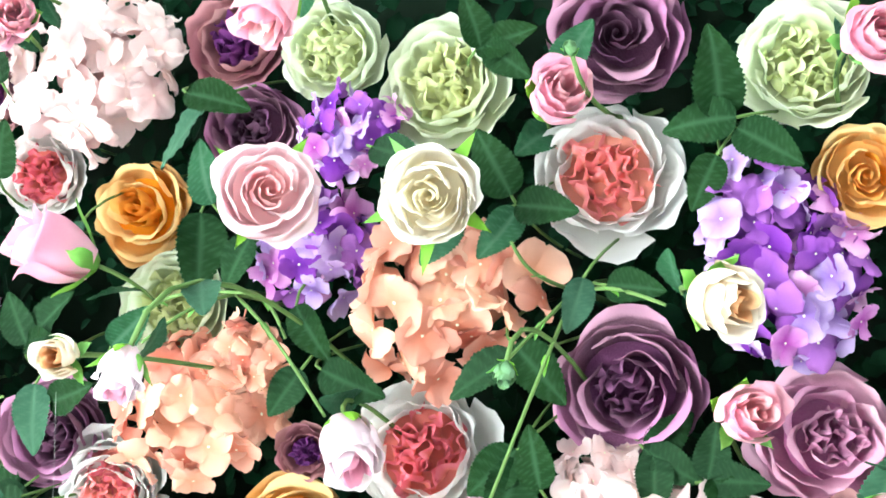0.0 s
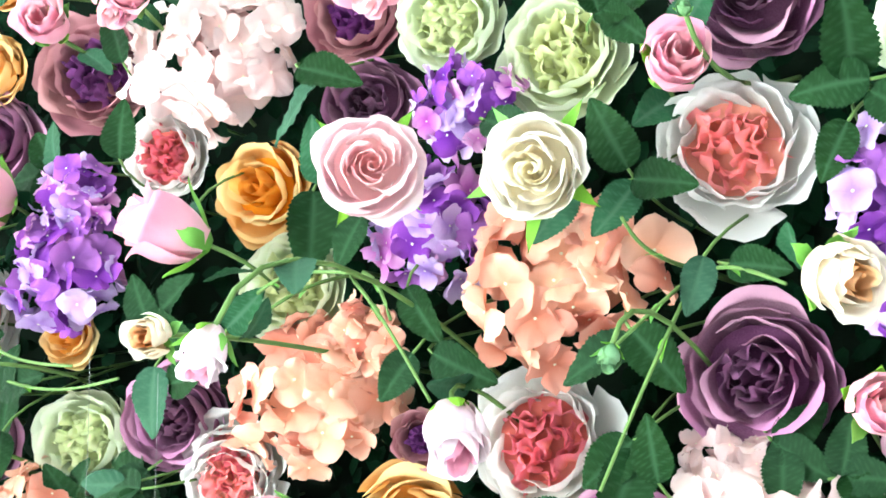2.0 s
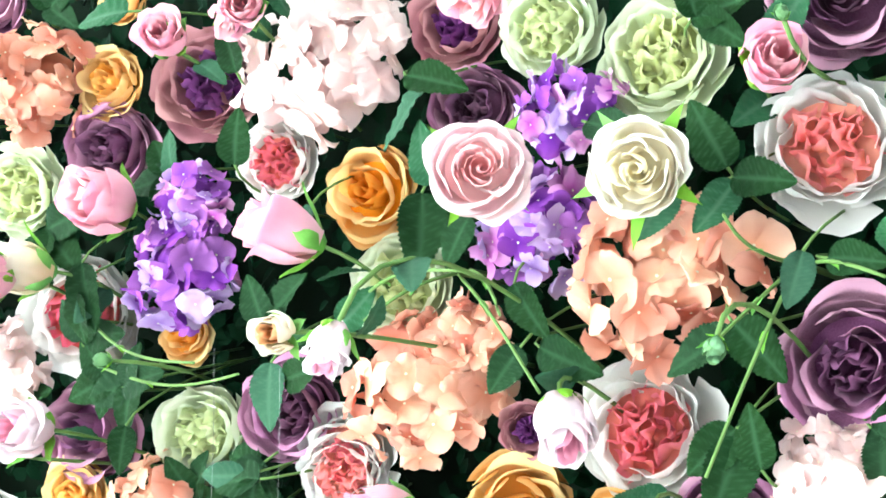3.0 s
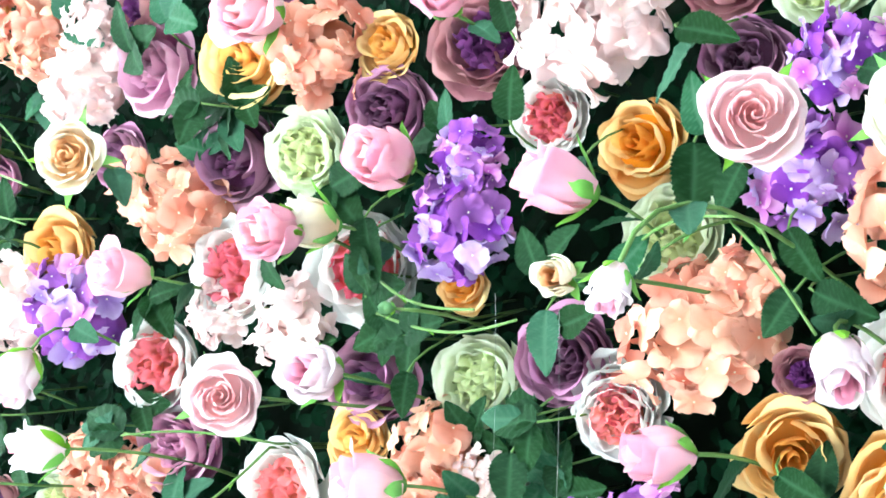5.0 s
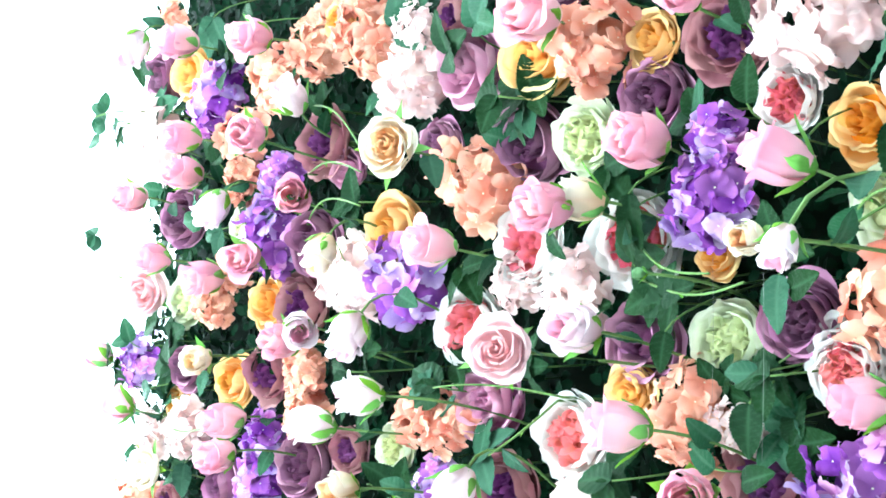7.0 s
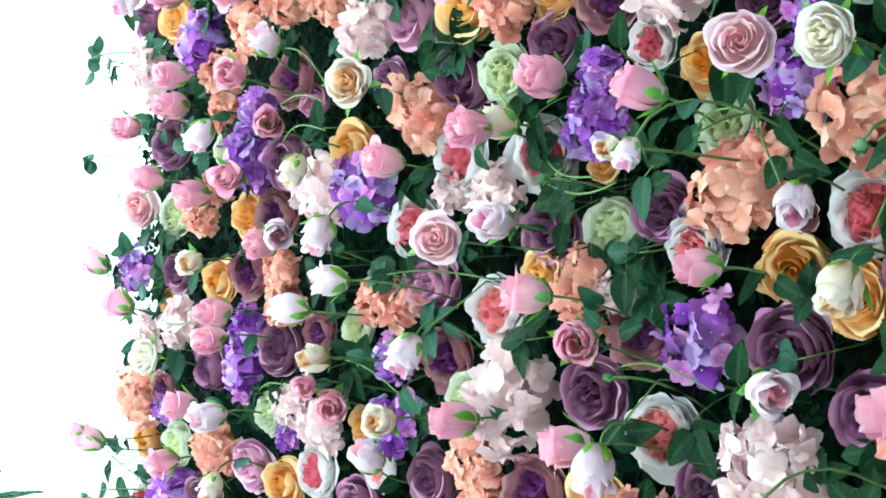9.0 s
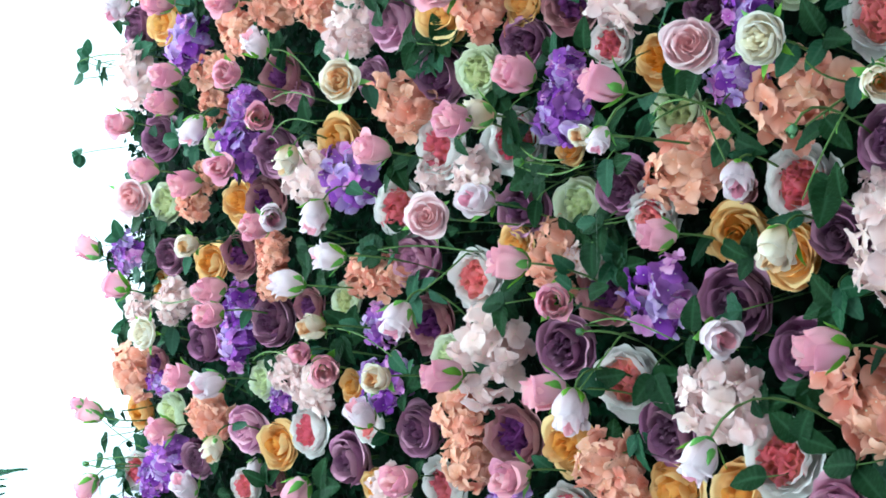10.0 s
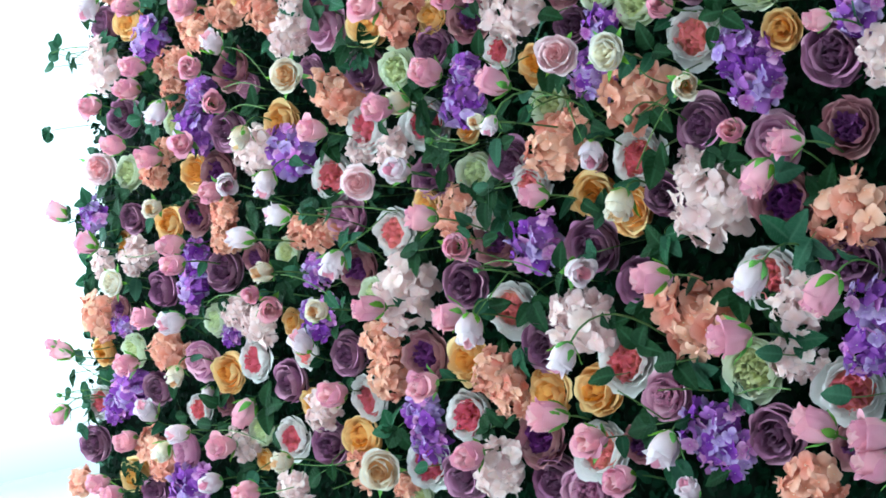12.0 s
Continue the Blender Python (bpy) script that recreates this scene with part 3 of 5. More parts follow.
def flower(code, x, z, size, y=0.0, aim=(0.2, -1.0, 0.05), spin=None, stalk=None):
    """Place one flower of a kind with its middle at (x, y, z), diameter size, facing along aim."""
    i = count_of[code] = count_of.get(code, -1) + 1
    rnd = random.Random(code + str(i))
    d = Vector(aim).normalized() + Vector((rnd.uniform(-.14, .14), 0, rnd.uniform(-.14, .14)))
    turn = d.to_track_quat("Z", "Y") @ Euler((0, 0, rnd.uniform(0, 6.28) if spin is None else spin)).to_quaternion()
    bud = code.endswith("bud")
    s = size / (1.42 if bud else 2.1 if code.endswith("peony") else 1.95)
    place = Vector((x, y, z)) - (d.normalized() * s * 0.6 if bud else Vector())
    m = Matrix.LocRotScale(place, turn, Vector((s, s * rnd.uniform(0.94, 1.06), s * rnd.uniform(0.95, 1.05))))
    src = KINDS[code][i % len(KINDS[code])]
    ob = copy_thing(src, m)
    text, category = LABELS[code]
    if bud and aim[2] < -0.5:
        text = "drooping " + text
    elif bud and aim[2] > 0.4:
        text = "upright " + text
    elif size > 1.22 * usual[code]:
        text = "large " + text
    elif size < 0.78 * usual[code]:
        text = "small " + text
    if x < 0.02:
        text = text.replace(" in the flower wall", "").replace(" pushed into the flower wall", "") + " at the free edge"
    tagged(ob, text, category, group=category + " heads of the flower wall")
    if bud or y < -0.06:
        back = m.inverted() @ Vector((x + rnd.uniform(-.02, .05), 0.05, z - rnd.uniform(0.02, 0.09)))
        start = Vector((0, 0, -0.02 if bud else -0.4))
        mid = start + Vector((0, 0, -(back - start).length * 0.4))
        pts = [start * (1 - t) ** 2 + mid * 2 * t * (1 - t) + back * t * t for t in [k / 8 for k in range(9)]]
        child("stem", tube("stem", pts, 0.0018 / s, STEM, 6), ob, "thin green wired stem")
        if code != "green_bud":
            node = pts[3]
            side = (Vector((rnd.uniform(-1, 1), rnd.uniform(-1, 1), 0.5))).normalized()
            face = (side.orthogonal() + Vector((0, 0, 1))).normalized()
            face = (face - side * face.dot(side)).normalized()
            grow = rnd.uniform(0.036, 0.048) / s
            child("leaf", STEM_LEAVES[i % 3], ob, "serrated green leaf").matrix_basis = Matrix.Translation(node) @ Matrix((side.cross(face), side, face)).transposed().to_4x4() @ Matrix.Diagonal((grow, grow, grow, 1))
    return ob


LEAVES = [leaf_mesh("leaf", LEAF, 1.0, 0.62, 0.28, 0.16, 40 + s) for s in range(4)]
GREY_LEAVES = [leaf_mesh("leaf", LEAF_GREY, 1.0, 0.60, 0.22, 0.20, 50 + s) for s in range(3)]


def sprig(x, y, z, size, angle, leaves):
    """Rose leaves on a short stalk, their middle at (x, y, z), the tip leaf pointing along angle in the wall's plane."""
    i = count_of["sprig"] = count_of.get("sprig", -1) + 1
    rnd = random.Random("sprig%d" % i)
    grey = rnd.random() < 0.3 or x < edge_x(z) + 0.06
    root = tagged(new("leaf_sprig"), ("blue green" if grey else "dark green") + " serrated rose leaves on a thin stalk", "leaf sprig", group="leaf sprigs of the flower wall")
    a = radians(angle)
    along = Vector((math.cos(a), rnd.uniform(-0.35, 0.05), math.sin(a))).normalized()
    if x < edge_x(z) + 0.06:
        size *= 1.35
    base = Vector((x, y, z)) - along * size * 0.5
    root.location = base
    out = (Vector((rnd.uniform(-0.1, 0.5), -1, rnd.uniform(0.0, 0.5)))).normalized()
    if x < edge_x(z) + 0.06:
        out = Vector((rnd.uniform(0.6, 1.1), -0.7, rnd.uniform(-0.2, 0.3))).normalized()
    pool = GREY_LEAVES if grey else LEAVES
    for k in range(leaves):
        turn = (0, 1.15, -1.15)[k] + rnd.uniform(-0.25, 0.25)
        d = along.copy()
        d.rotate(Matrix.Rotation(turn, 3, out))
        n = (out - d * out.dot(d)).normalized()
        n.rotate(Matrix.Rotation(rnd.uniform(-0.5, 0.5), 3, d))
        m = Matrix((d.cross(n), d, n)).transposed().to_4x4()
        s = size * rnd.uniform(0.88, 1.1) * (1 if k == 0 else 0.9)
        ob = child("leaf", pool[rnd.randrange(len(pool))], root)
        ob.matrix_basis = Matrix.Translation(along * 0.004 * k) @ m @ Matrix.Diagonal((s, s, s, 1))
    end = Vector((max(-along.x * 0.03, -0.10 - base.x), 0.105 - base.y, -along.z * 0.05))
    mid = Vector((-along.x, 0.6, -along.z)) * 0.03
    pts = [mid * 2 * t * (1 - t) + end * t * t for t in [k / 6 for k in range(7)]]
    child("stalk", tube("stalk", pts, 0.0012, STEM, 5), root)
    return root


def runner(a, b):
    """A long bowed stem of a rose spray with small thorns of side stalk."""
    i = count_of["runner"] = count_of.get("runner", -1) + 1
    rnd = random.Random("runner%d" % i)
    a, b = Vector(a), Vector(b)
    root = tagged(new("rose_twig"), "long bowed green rose twig reaching out of the flower wall", "twig", group="bare twigs of the flower wall")
    root.location = a
    d = b - a
    pts = [Vector((max(0, -.1 - a.x), 0.108 - a.y, -0.02))] + bend((0, 0, 0), d, (rnd.uniform(-.05, .05) * d.length, -0.008, rnd.choice((-.05, .05, .07)) * d.length), 11)
    child("stalk", tube("stalk", pts, 0.0016, STEM, 7, 0.75), root)
    node = pts[5]
    child("stipule", leaf_mesh_small(rnd.randrange(99)), root, "small green stipule").matrix_basis = Matrix.Translation(node) @ d.to_track_quat("Y", "Z").to_matrix().to_4x4()
    return root


def leaf_mesh_small(seed):
    return leaf_mesh("stipule", SEPAL, 0.016, 0.006, 0.4, 0.3, seed, 6)


# purple roses
flower("purple_rose", 2.130, 1.510, 0.103, -0.036)
flower("purple_rose", 1.822, 1.685, 0.077, -0.024)
flower("purple_rose", 2.109, 1.758, 0.101, -0.033)
flower("purple_rose", 1.656, 1.431, 0.092, -0.032)
flower("purple_rose", 1.440, 1.650, 0.091, -0.027)
flower("purple_rose", 1.285, 1.789, 0.077, -0.029)
flower("purple_rose", 0.119, 1.728, 0.111, -0.026)
flower("purple_rose", 0.189, 1.484, 0.111, -0.023)
flower("purple_rose", 0.703, 1.463, 0.106, -0.038)
flower("purple_rose", 1.219, 1.605, 0.110, -0.026)
flower("purple_rose", 1.030, 1.601, 0.077, -0.032)
flower("purple_rose", 1.421, 1.389, 0.105, -0.023)
flower("purple_rose", 0.230, 1.220, 0.093, -0.037)
flower("purple_rose", 0.647, 1.125, 0.113, -0.032)
flower("purple_rose", 0.346, 1.043, 0.107, -0.024)
flower("purple_rose", 1.863, 1.281, 0.112, -0.026)
flower("purple_rose", 1.528, 1.178, 0.113, -0.037)
flower("purple_rose", 2.051, 1.392, 0.091, -0.039)
flower("purple_rose", 1.990, 1.228, 0.104, -0.030)
flower("purple_rose", 2.422, 1.309, 0.110, -0.037)
flower("purple_rose", 0.903, 0.882, 0.107, -0.029)
flower("purple_rose", 0.317, 0.779, 0.093, -0.039)
flower("purple_rose", -0.071, 0.553, 0.112, -0.026)
flower("purple_rose", 0.250, 0.486, 0.089, -0.024)
flower("purple_rose", 1.141, 0.981, 0.107, -0.040)
flower("purple_rose", 1.055, 0.760, 0.112, -0.029)
flower("purple_rose", 1.515, 0.778, 0.112, -0.037)
flower("purple_rose", 1.759, 0.818, 0.114, -0.023)
flower("purple_rose", 1.745, 1.081, 0.117, -0.029)
flower("purple_rose", 2.273, 1.001, 0.109, -0.025)
flower("purple_rose", 2.391, 1.630, 0.121, -0.041)
# lilac roses
flower("lilac_rose", 2.268, 1.488, 0.094, -0.021)
flower("lilac_rose", 0.771, 1.569, 0.062, -0.022)
flower("lilac_rose", 1.074, 1.701, 0.107, -0.020)
flower("lilac_rose", 1.130, 1.282, 0.108, -0.028)
flower("lilac_rose", 0.540, 0.884, 0.102, -0.042)
flower("lilac_rose", 0.423, 0.622, 0.101, -0.028)
flower("lilac_rose", 1.839, 0.809, 0.108, -0.021)
flower("lilac_rose", 2.045, 1.031, 0.093, -0.035)
# orange roses
flower("orange_rose", 1.721, 1.617, 0.085, -0.018)
flower("orange_rose", 2.281, 1.666, 0.072, -0.026)
flower("orange_rose", 1.438, 1.710, 0.069, -0.028)
flower("orange_rose", 1.530, 1.486, 0.056, -0.020)
flower("orange_rose", 1.442, 1.787, 0.050, -0.019)
flower("orange_rose", 1.880, 1.378, 0.089, -0.036, (0.55, -0.8, 0.05))
flower("orange_rose", 0.785, 1.780, 0.063, -0.042)
flower("orange_rose", 0.263, 1.731, 0.101, -0.036)
flower("orange_rose", 0.918, 1.488, 0.103, -0.034)
flower("orange_rose", 0.536, 1.357, 0.107, -0.024)
flower("orange_rose", 1.249, 1.702, 0.107, -0.042)
flower("orange_rose", 0.392, 1.216, 0.102, -0.025)
flower("orange_rose", 0.191, 1.149, 0.078, -0.036)
flower("orange_rose", 0.918, 1.024, 0.067, -0.025)
flower("orange_rose", 1.412, 1.330, 0.071, -0.033)
flower("orange_rose", 1.971, 1.356, 0.093, -0.038)
flower("orange_rose", 0.013, 0.834, 0.090, -0.025)
flower("orange_rose", 0.654, 0.866, 0.105, -0.037)
flower("orange_rose", 0.175, 0.514, 0.106, -0.040)
flower("orange_rose", 0.776, 0.671, 0.056, -0.024)
flower("orange_rose", 1.518, 1.021, 0.109, -0.022)
flower("orange_rose", 0.976, 0.842, 0.081, -0.019)
flower("orange_rose", 1.162, 0.796, 0.110, -0.027)
flower("orange_rose", 1.742, 0.991, 0.103, -0.021)
flower("orange_rose", 1.887, 1.018, 0.105, -0.041)
# cream roses
flower("cream_rose", 1.143, 1.600, 0.075, -0.181, (0.55, -0.8, 0.05))
flower("cream_rose", 1.351, 0.776, 0.086, -0.130, (0.55, -0.8, 0.05))
# ivory roses
flower("ivory_rose", 2.021, 1.636, 0.072, -0.154)
flower("ivory_rose", 0.287, 1.068, 0.075, -0.144)
# pink roses
flower("pink_rose", 1.902, 1.635, 0.074, -0.151, (0.55, -0.8, 0.05))
flower("pink_rose", 0.154, 1.351, 0.094, -0.087, (0.55, -0.8, 0.05))
flower("pink_rose", 1.431, 1.393, 0.071, -0.226, (0.55, -0.8, 0.05))
# coral peonys
flower("coral_peony", 2.105, 1.658, 0.109, -0.027)
flower("coral_peony", 1.633, 1.640, 0.078, -0.027)
flower("coral_peony", 1.712, 1.399, 0.091, -0.025)
flower("coral_peony", 1.976, 1.448, 0.108, -0.022)
flower("coral_peony", 1.713, 1.385, 0.079, -0.032)
flower("coral_peony", 1.231, 1.484, 0.120, -0.038)
flower("coral_peony", 1.404, 1.498, 0.120, -0.020)
flower("coral_peony", 1.104, 1.373, 0.116, -0.036)
flower("coral_peony", 1.313, 1.266, 0.118, -0.036)
flower("coral_peony", 1.652, 1.142, 0.115, -0.028)
flower("coral_peony", 2.269, 1.266, 0.122, -0.036)
flower("coral_peony", 0.752, 0.913, 0.115, -0.019)
flower("coral_peony", -0.028, 0.682, 0.100, -0.020)
flower("coral_peony", 0.499, 0.747, 0.090, -0.026)
flower("coral_peony", 0.914, 0.749, 0.113, -0.035)
flower("coral_peony", 1.192, 0.887, 0.111, -0.023)
flower("coral_peony", 1.520, 0.905, 0.121, -0.028)
flower("coral_peony", 1.410, 0.785, 0.121, -0.042)
flower("coral_peony", 1.887, 0.904, 0.123, -0.034)
flower("coral_peony", 0.962, 0.960, 0.087, -0.020)
flower("coral_peony", 1.956, 1.080, 0.114, -0.039)
flower("coral_peony", 2.421, 1.102, 0.122, -0.032)
# green peonys
flower("green_peony", 1.886, 1.745, 0.089, -0.025)
flower("green_peony", 1.979, 1.723, 0.107, -0.025)
flower("green_peony", 2.240, 1.740, 0.099, -0.031)
flower("green_peony", 1.761, 1.543, 0.093, -0.026)
flower("green_peony", 1.562, 1.402, 0.096, -0.031)
flower("green_peony", 0.198, 1.339, 0.101, -0.020)
flower("green_peony", 0.460, 1.477, 0.073, -0.035)
flower("green_peony", 1.337, 1.608, 0.096, -0.036)
flower("green_peony", 0.915, 1.189, 0.080, -0.030)
flower("green_peony", 0.621, 0.997, 0.093, -0.041)
flower("green_peony", 1.241, 1.127, 0.087, -0.038)
flower("green_peony", 0.211, 0.863, 0.102, -0.040)
flower("green_peony", 0.774, 0.744, 0.084, -0.026)
flower("green_peony", 1.355, 0.703, 0.075, -0.024)
flower("green_peony", 2.236, 1.112, 0.119, -0.038)
# mauve peonys
flower("mauve_peony", 1.802, 1.753, 0.087, -0.021)
flower("mauve_peony", 1.885, 1.441, 0.049, -0.035)
flower("mauve_peony", 1.589, 1.705, 0.060, -0.021)
flower("mauve_peony", 1.562, 1.707, 0.105, -0.037)
flower("mauve_peony", 1.053, 1.765, 0.070, -0.027)
flower("mauve_peony", 0.727, 1.609, 0.112, -0.034)
flower("mauve_peony", 0.636, 1.362, 0.115, -0.026)
flower("mauve_peony", 0.552, 1.251, 0.111, -0.040)
flower("mauve_peony", 0.772, 1.163, 0.083, -0.020)
flower("mauve_peony", 0.152, 0.971, 0.079, -0.042)
flower("mauve_peony", 1.611, 1.272, 0.114, -0.024)
flower("mauve_peony", 1.163, 1.173, 0.116, -0.020)
flower("mauve_peony", 2.291, 1.393, 0.123, -0.031)
flower("mauve_peony", 0.608, 0.782, 0.073, -0.020)
flower("mauve_peony", 1.398, 1.012, 0.120, -0.032)
flower("mauve_peony", 1.723, 0.894, 0.118, -0.026)
flower("mauve_peony", 1.979, 0.930, 0.085, -0.028)
flower("mauve_peony", 2.432, 1.012, 0.086, -0.031)
flower("mauve_peony", 2.411, 1.513, 0.102, -0.031)
# salmon hydrangeas
flower("salmon_hydrangea", 1.994, 1.568, 0.135, -0.042)
flower("salmon_hydrangea", 1.790, 1.462, 0.133, -0.033)
flower("salmon_hydrangea", 1.827, 1.504, 0.078, -0.032)
flower("salmon_hydrangea", 0.202, 1.816, 0.077, -0.044)
flower("salmon_hydrangea", 0.863, 1.760, 0.125, -0.038)
flower("salmon_hydrangea", 0.604, 1.703, 0.107, -0.047)
flower("salmon_hydrangea", 0.494, 1.623, 0.101, -0.047)
flower("salmon_hydrangea", 0.476, 1.547, 0.086, -0.037)
flower("salmon_hydrangea", 0.424, 1.405, 0.080, -0.033)
flower("salmon_hydrangea", 0.723, 1.756, 0.105, -0.040)
flower("salmon_hydrangea", 0.884, 1.725, 0.086, -0.035)
flower("salmon_hydrangea", 1.366, 1.711, 0.115, -0.050)
flower("salmon_hydrangea", 1.139, 1.554, 0.128, -0.039)
flower("salmon_hydrangea", 0.384, 1.348, 0.089, -0.053)
flower("salmon_hydrangea", 0.688, 1.274, 0.090, -0.045)
flower("salmon_hydrangea", 0.666, 1.206, 0.091, -0.035)
flower("salmon_hydrangea", 0.061, 0.947, 0.139, -0.052)
flower("salmon_hydrangea", 0.992, 1.248, 0.091, -0.036)
flower("salmon_hydrangea", 1.082, 1.251, 0.083, -0.053)
flower("salmon_hydrangea", 1.529, 1.324, 0.117, -0.046)
flower("salmon_hydrangea", 2.420, 1.383, 0.130, -0.034)
flower("salmon_hydrangea", 2.116, 1.182, 0.152, -0.036)
flower("salmon_hydrangea", 0.386, 0.888, 0.123, -0.040)
flower("salmon_hydrangea", 0.258, 0.608, 0.102, -0.031)
flower("salmon_hydrangea", 0.329, 0.577, 0.101, -0.041)
flower("salmon_hydrangea", -0.142, 0.426, 0.093, -0.036)
flower("salmon_hydrangea", 1.263, 1.031, 0.107, -0.035)
flower("salmon_hydrangea", 1.296, 0.965, 0.106, -0.050)
flower("salmon_hydrangea", 1.620, 1.010, 0.117, -0.040)
flower("salmon_hydrangea", 1.664, 0.973, 0.091, -0.044)
flower("salmon_hydrangea", 1.178, 0.728, 0.084, -0.035)
flower("salmon_hydrangea", 1.324, 0.717, 0.067, -0.033)
flower("salmon_hydrangea", 2.365, 0.932, 0.125, -0.053)
# blush hydrangeas
flower("blush_hydrangea", 1.682, 1.724, 0.144, -0.031)
flower("blush_hydrangea", 2.121, 1.436, 0.093, -0.033)
flower("blush_hydrangea", 0.986, 1.751, 0.083, -0.039)
flower("blush_hydrangea", 0.134, 1.625, 0.135, -0.040)
flower("blush_hydrangea", 0.849, 1.422, 0.137, -0.051)
flower("blush_hydrangea", 0.973, 1.683, 0.120, -0.032)
flower("blush_hydrangea", 1.211, 1.439, 0.080, -0.039)
flower("blush_hydrangea", 1.341, 1.433, 0.096, -0.053)
flower("blush_hydrangea", 0.274, 1.129, 0.116, -0.051)
flower("blush_hydrangea", 0.067, 1.078, 0.086, -0.038)
flower("blush_hydrangea", 0.726, 1.033, 0.090, -0.051)
flower("blush_hydrangea", 0.799, 1.005, 0.111, -0.038)
flower("blush_hydrangea", 1.597, 1.321, 0.060, -0.052)
flower("blush_hydrangea", 1.353, 1.146, 0.156, -0.043)
flower("blush_hydrangea", 1.861, 1.143, 0.149, -0.049)
flower("blush_hydrangea", 2.152, 1.380, 0.159, -0.042)
flower("blush_hydrangea", 2.330, 1.231, 0.108, -0.038)
flower("blush_hydrangea", 0.933, 0.640, 0.096, -0.046)
flower("blush_hydrangea", 0.724, 0.705, 0.092, -0.051)
flower("blush_hydrangea", 1.040, 0.846, 0.106, -0.035)
flower("blush_hydrangea", 1.642, 0.823, 0.130, -0.053)
flower("blush_hydrangea", 2.319, 1.141, 0.088, -0.037)
flower("blush_hydrangea", 2.475, 1.630, 0.089, -0.039)
# violet hydrangeas
flower("violet_hydrangea", 1.914, 1.682, 0.078, -0.047)
flower("violet_hydrangea", 1.884, 1.599, 0.101, -0.033)
flower("violet_hydrangea", 2.219, 1.636, 0.099, -0.046)
flower("violet_hydrangea", 2.247, 1.584, 0.103, -0.040)
flower("violet_hydrangea", 1.565, 1.603, 0.074, -0.053)
flower("violet_hydrangea", 1.549, 1.541, 0.107, -0.046)
flower("violet_hydrangea", 0.377, 1.687, 0.121, -0.040)
flower("violet_hydrangea", 0.586, 1.555, 0.092, -0.033)
flower("violet_hydrangea", 0.591, 1.467, 0.130, -0.049)
flower("violet_hydrangea", 0.959, 1.426, 0.133, -0.035)
flower("violet_hydrangea", 0.036, 1.216, 0.112, -0.046)
flower("violet_hydrangea", 0.546, 1.151, 0.094, -0.041)
flower("violet_hydrangea", 0.543, 1.075, 0.109, -0.052)
flower("violet_hydrangea", 0.152, 0.930, 0.077, -0.035)
flower("violet_hydrangea", 0.677, 0.966, 0.061, -0.036)
flower("violet_hydrangea", 1.734, 1.278, 0.124, -0.037)
flower("violet_hydrangea", 1.035, 1.156, 0.091, -0.032)
flower("violet_hydrangea", 1.065, 1.059, 0.104, -0.052)
flower("violet_hydrangea", 2.477, 1.241, 0.099, -0.050)
flower("violet_hydrangea", 0.199, 0.756, 0.137, -0.047)
flower("violet_hydrangea", 0.109, 0.691, 0.087, -0.047)
flower("violet_hydrangea", 0.461, 0.538, 0.140, -0.039)
flower("violet_hydrangea", 1.390, 0.892, 0.111, -0.038)
flower("violet_hydrangea", 1.410, 0.827, 0.092, -0.033)
flower("violet_hydrangea", 2.146, 0.993, 0.115, -0.036)
flower("violet_hydrangea", 2.192, 0.961, 0.103, -0.050)
flower("violet_hydrangea", 2.469, 1.175, 0.089, -0.053)
flower("violet_hydrangea", 2.437, 1.697, 0.089, -0.043)
# pink buds
flower("pink_bud", 2.083, 1.710, 0.056, -0.086, (0.55, -0.8, 0.05))
flower("pink_bud", 1.712, 1.584, 0.066, -0.118, (-0.7, -0.5, 0.3))
flower("pink_bud", 2.222, 1.506, 0.055, -0.079, (0.55, -0.8, 0.05))
flower("pink_bud", 1.884, 1.763, 0.056, -0.130, (0.05, -0.6, -0.8))
flower("pink_bud", 2.290, 1.746, 0.048, -0.130, (0.55, -0.8, 0.05))
flower("pink_bud", 1.674, 1.757, 0.045, -0.130, (0.55, -0.8, 0.05))
flower("pink_bud", 1.593, 1.737, 0.051, -0.130, (0.55, -0.8, 0.05))
flower("pink_bud", 1.664, 1.751, 0.037, -0.130, (0.05, -0.6, -0.8))
flower("pink_bud", 1.817, 1.381, 0.056, -0.125, (-0.6, -0.8, 0))
flower("pink_bud", 0.426, 1.769, 0.068, -0.130, (0.1, -1, 0.05))
flower("pink_bud", 0.682, 1.760, 0.070, -0.130, (0.1, -1, 0.05))
flower("pink_bud", 0.794, 1.618, 0.065, -0.192, (0.55, -0.8, 0.05))
flower("pink_bud", 0.459, 1.619, 0.068, -0.142, (0.1, -1, 0.05))
flower("pink_bud", 0.212, 1.520, 0.067, -0.130, (0.1, -1, 0.05))
flower("pink_bud", 0.314, 1.562, 0.072, -0.075, (0.1, -1, 0.05))
flower("pink_bud", 0.700, 1.532, 0.070, -0.076, (0.9, -0.5, 0))
flower("pink_bud", 0.631, 1.439, 0.069, -0.119, (0.55, -0.8, 0.05))
flower("pink_bud", 0.364, 1.425, 0.065, -0.154, (0.1, -1, 0.05))
flower("pink_bud", 0.436, 1.395, 0.074, -0.098, (0.1, -1, 0.05))
flower("pink_bud", 1.361, 1.737, 0.072, -0.130, (0.1, -1, 0.05))
flower("pink_bud", 1.500, 1.602, 0.074, -0.098, (0.1, -1, 0.05))
flower("pink_bud", 1.422, 1.535, 0.068, -0.158, (0.1, -1, 0.05))
flower("pink_bud", 1.192, 1.484, 0.066, -0.149, (0.1, -1, 0.05))
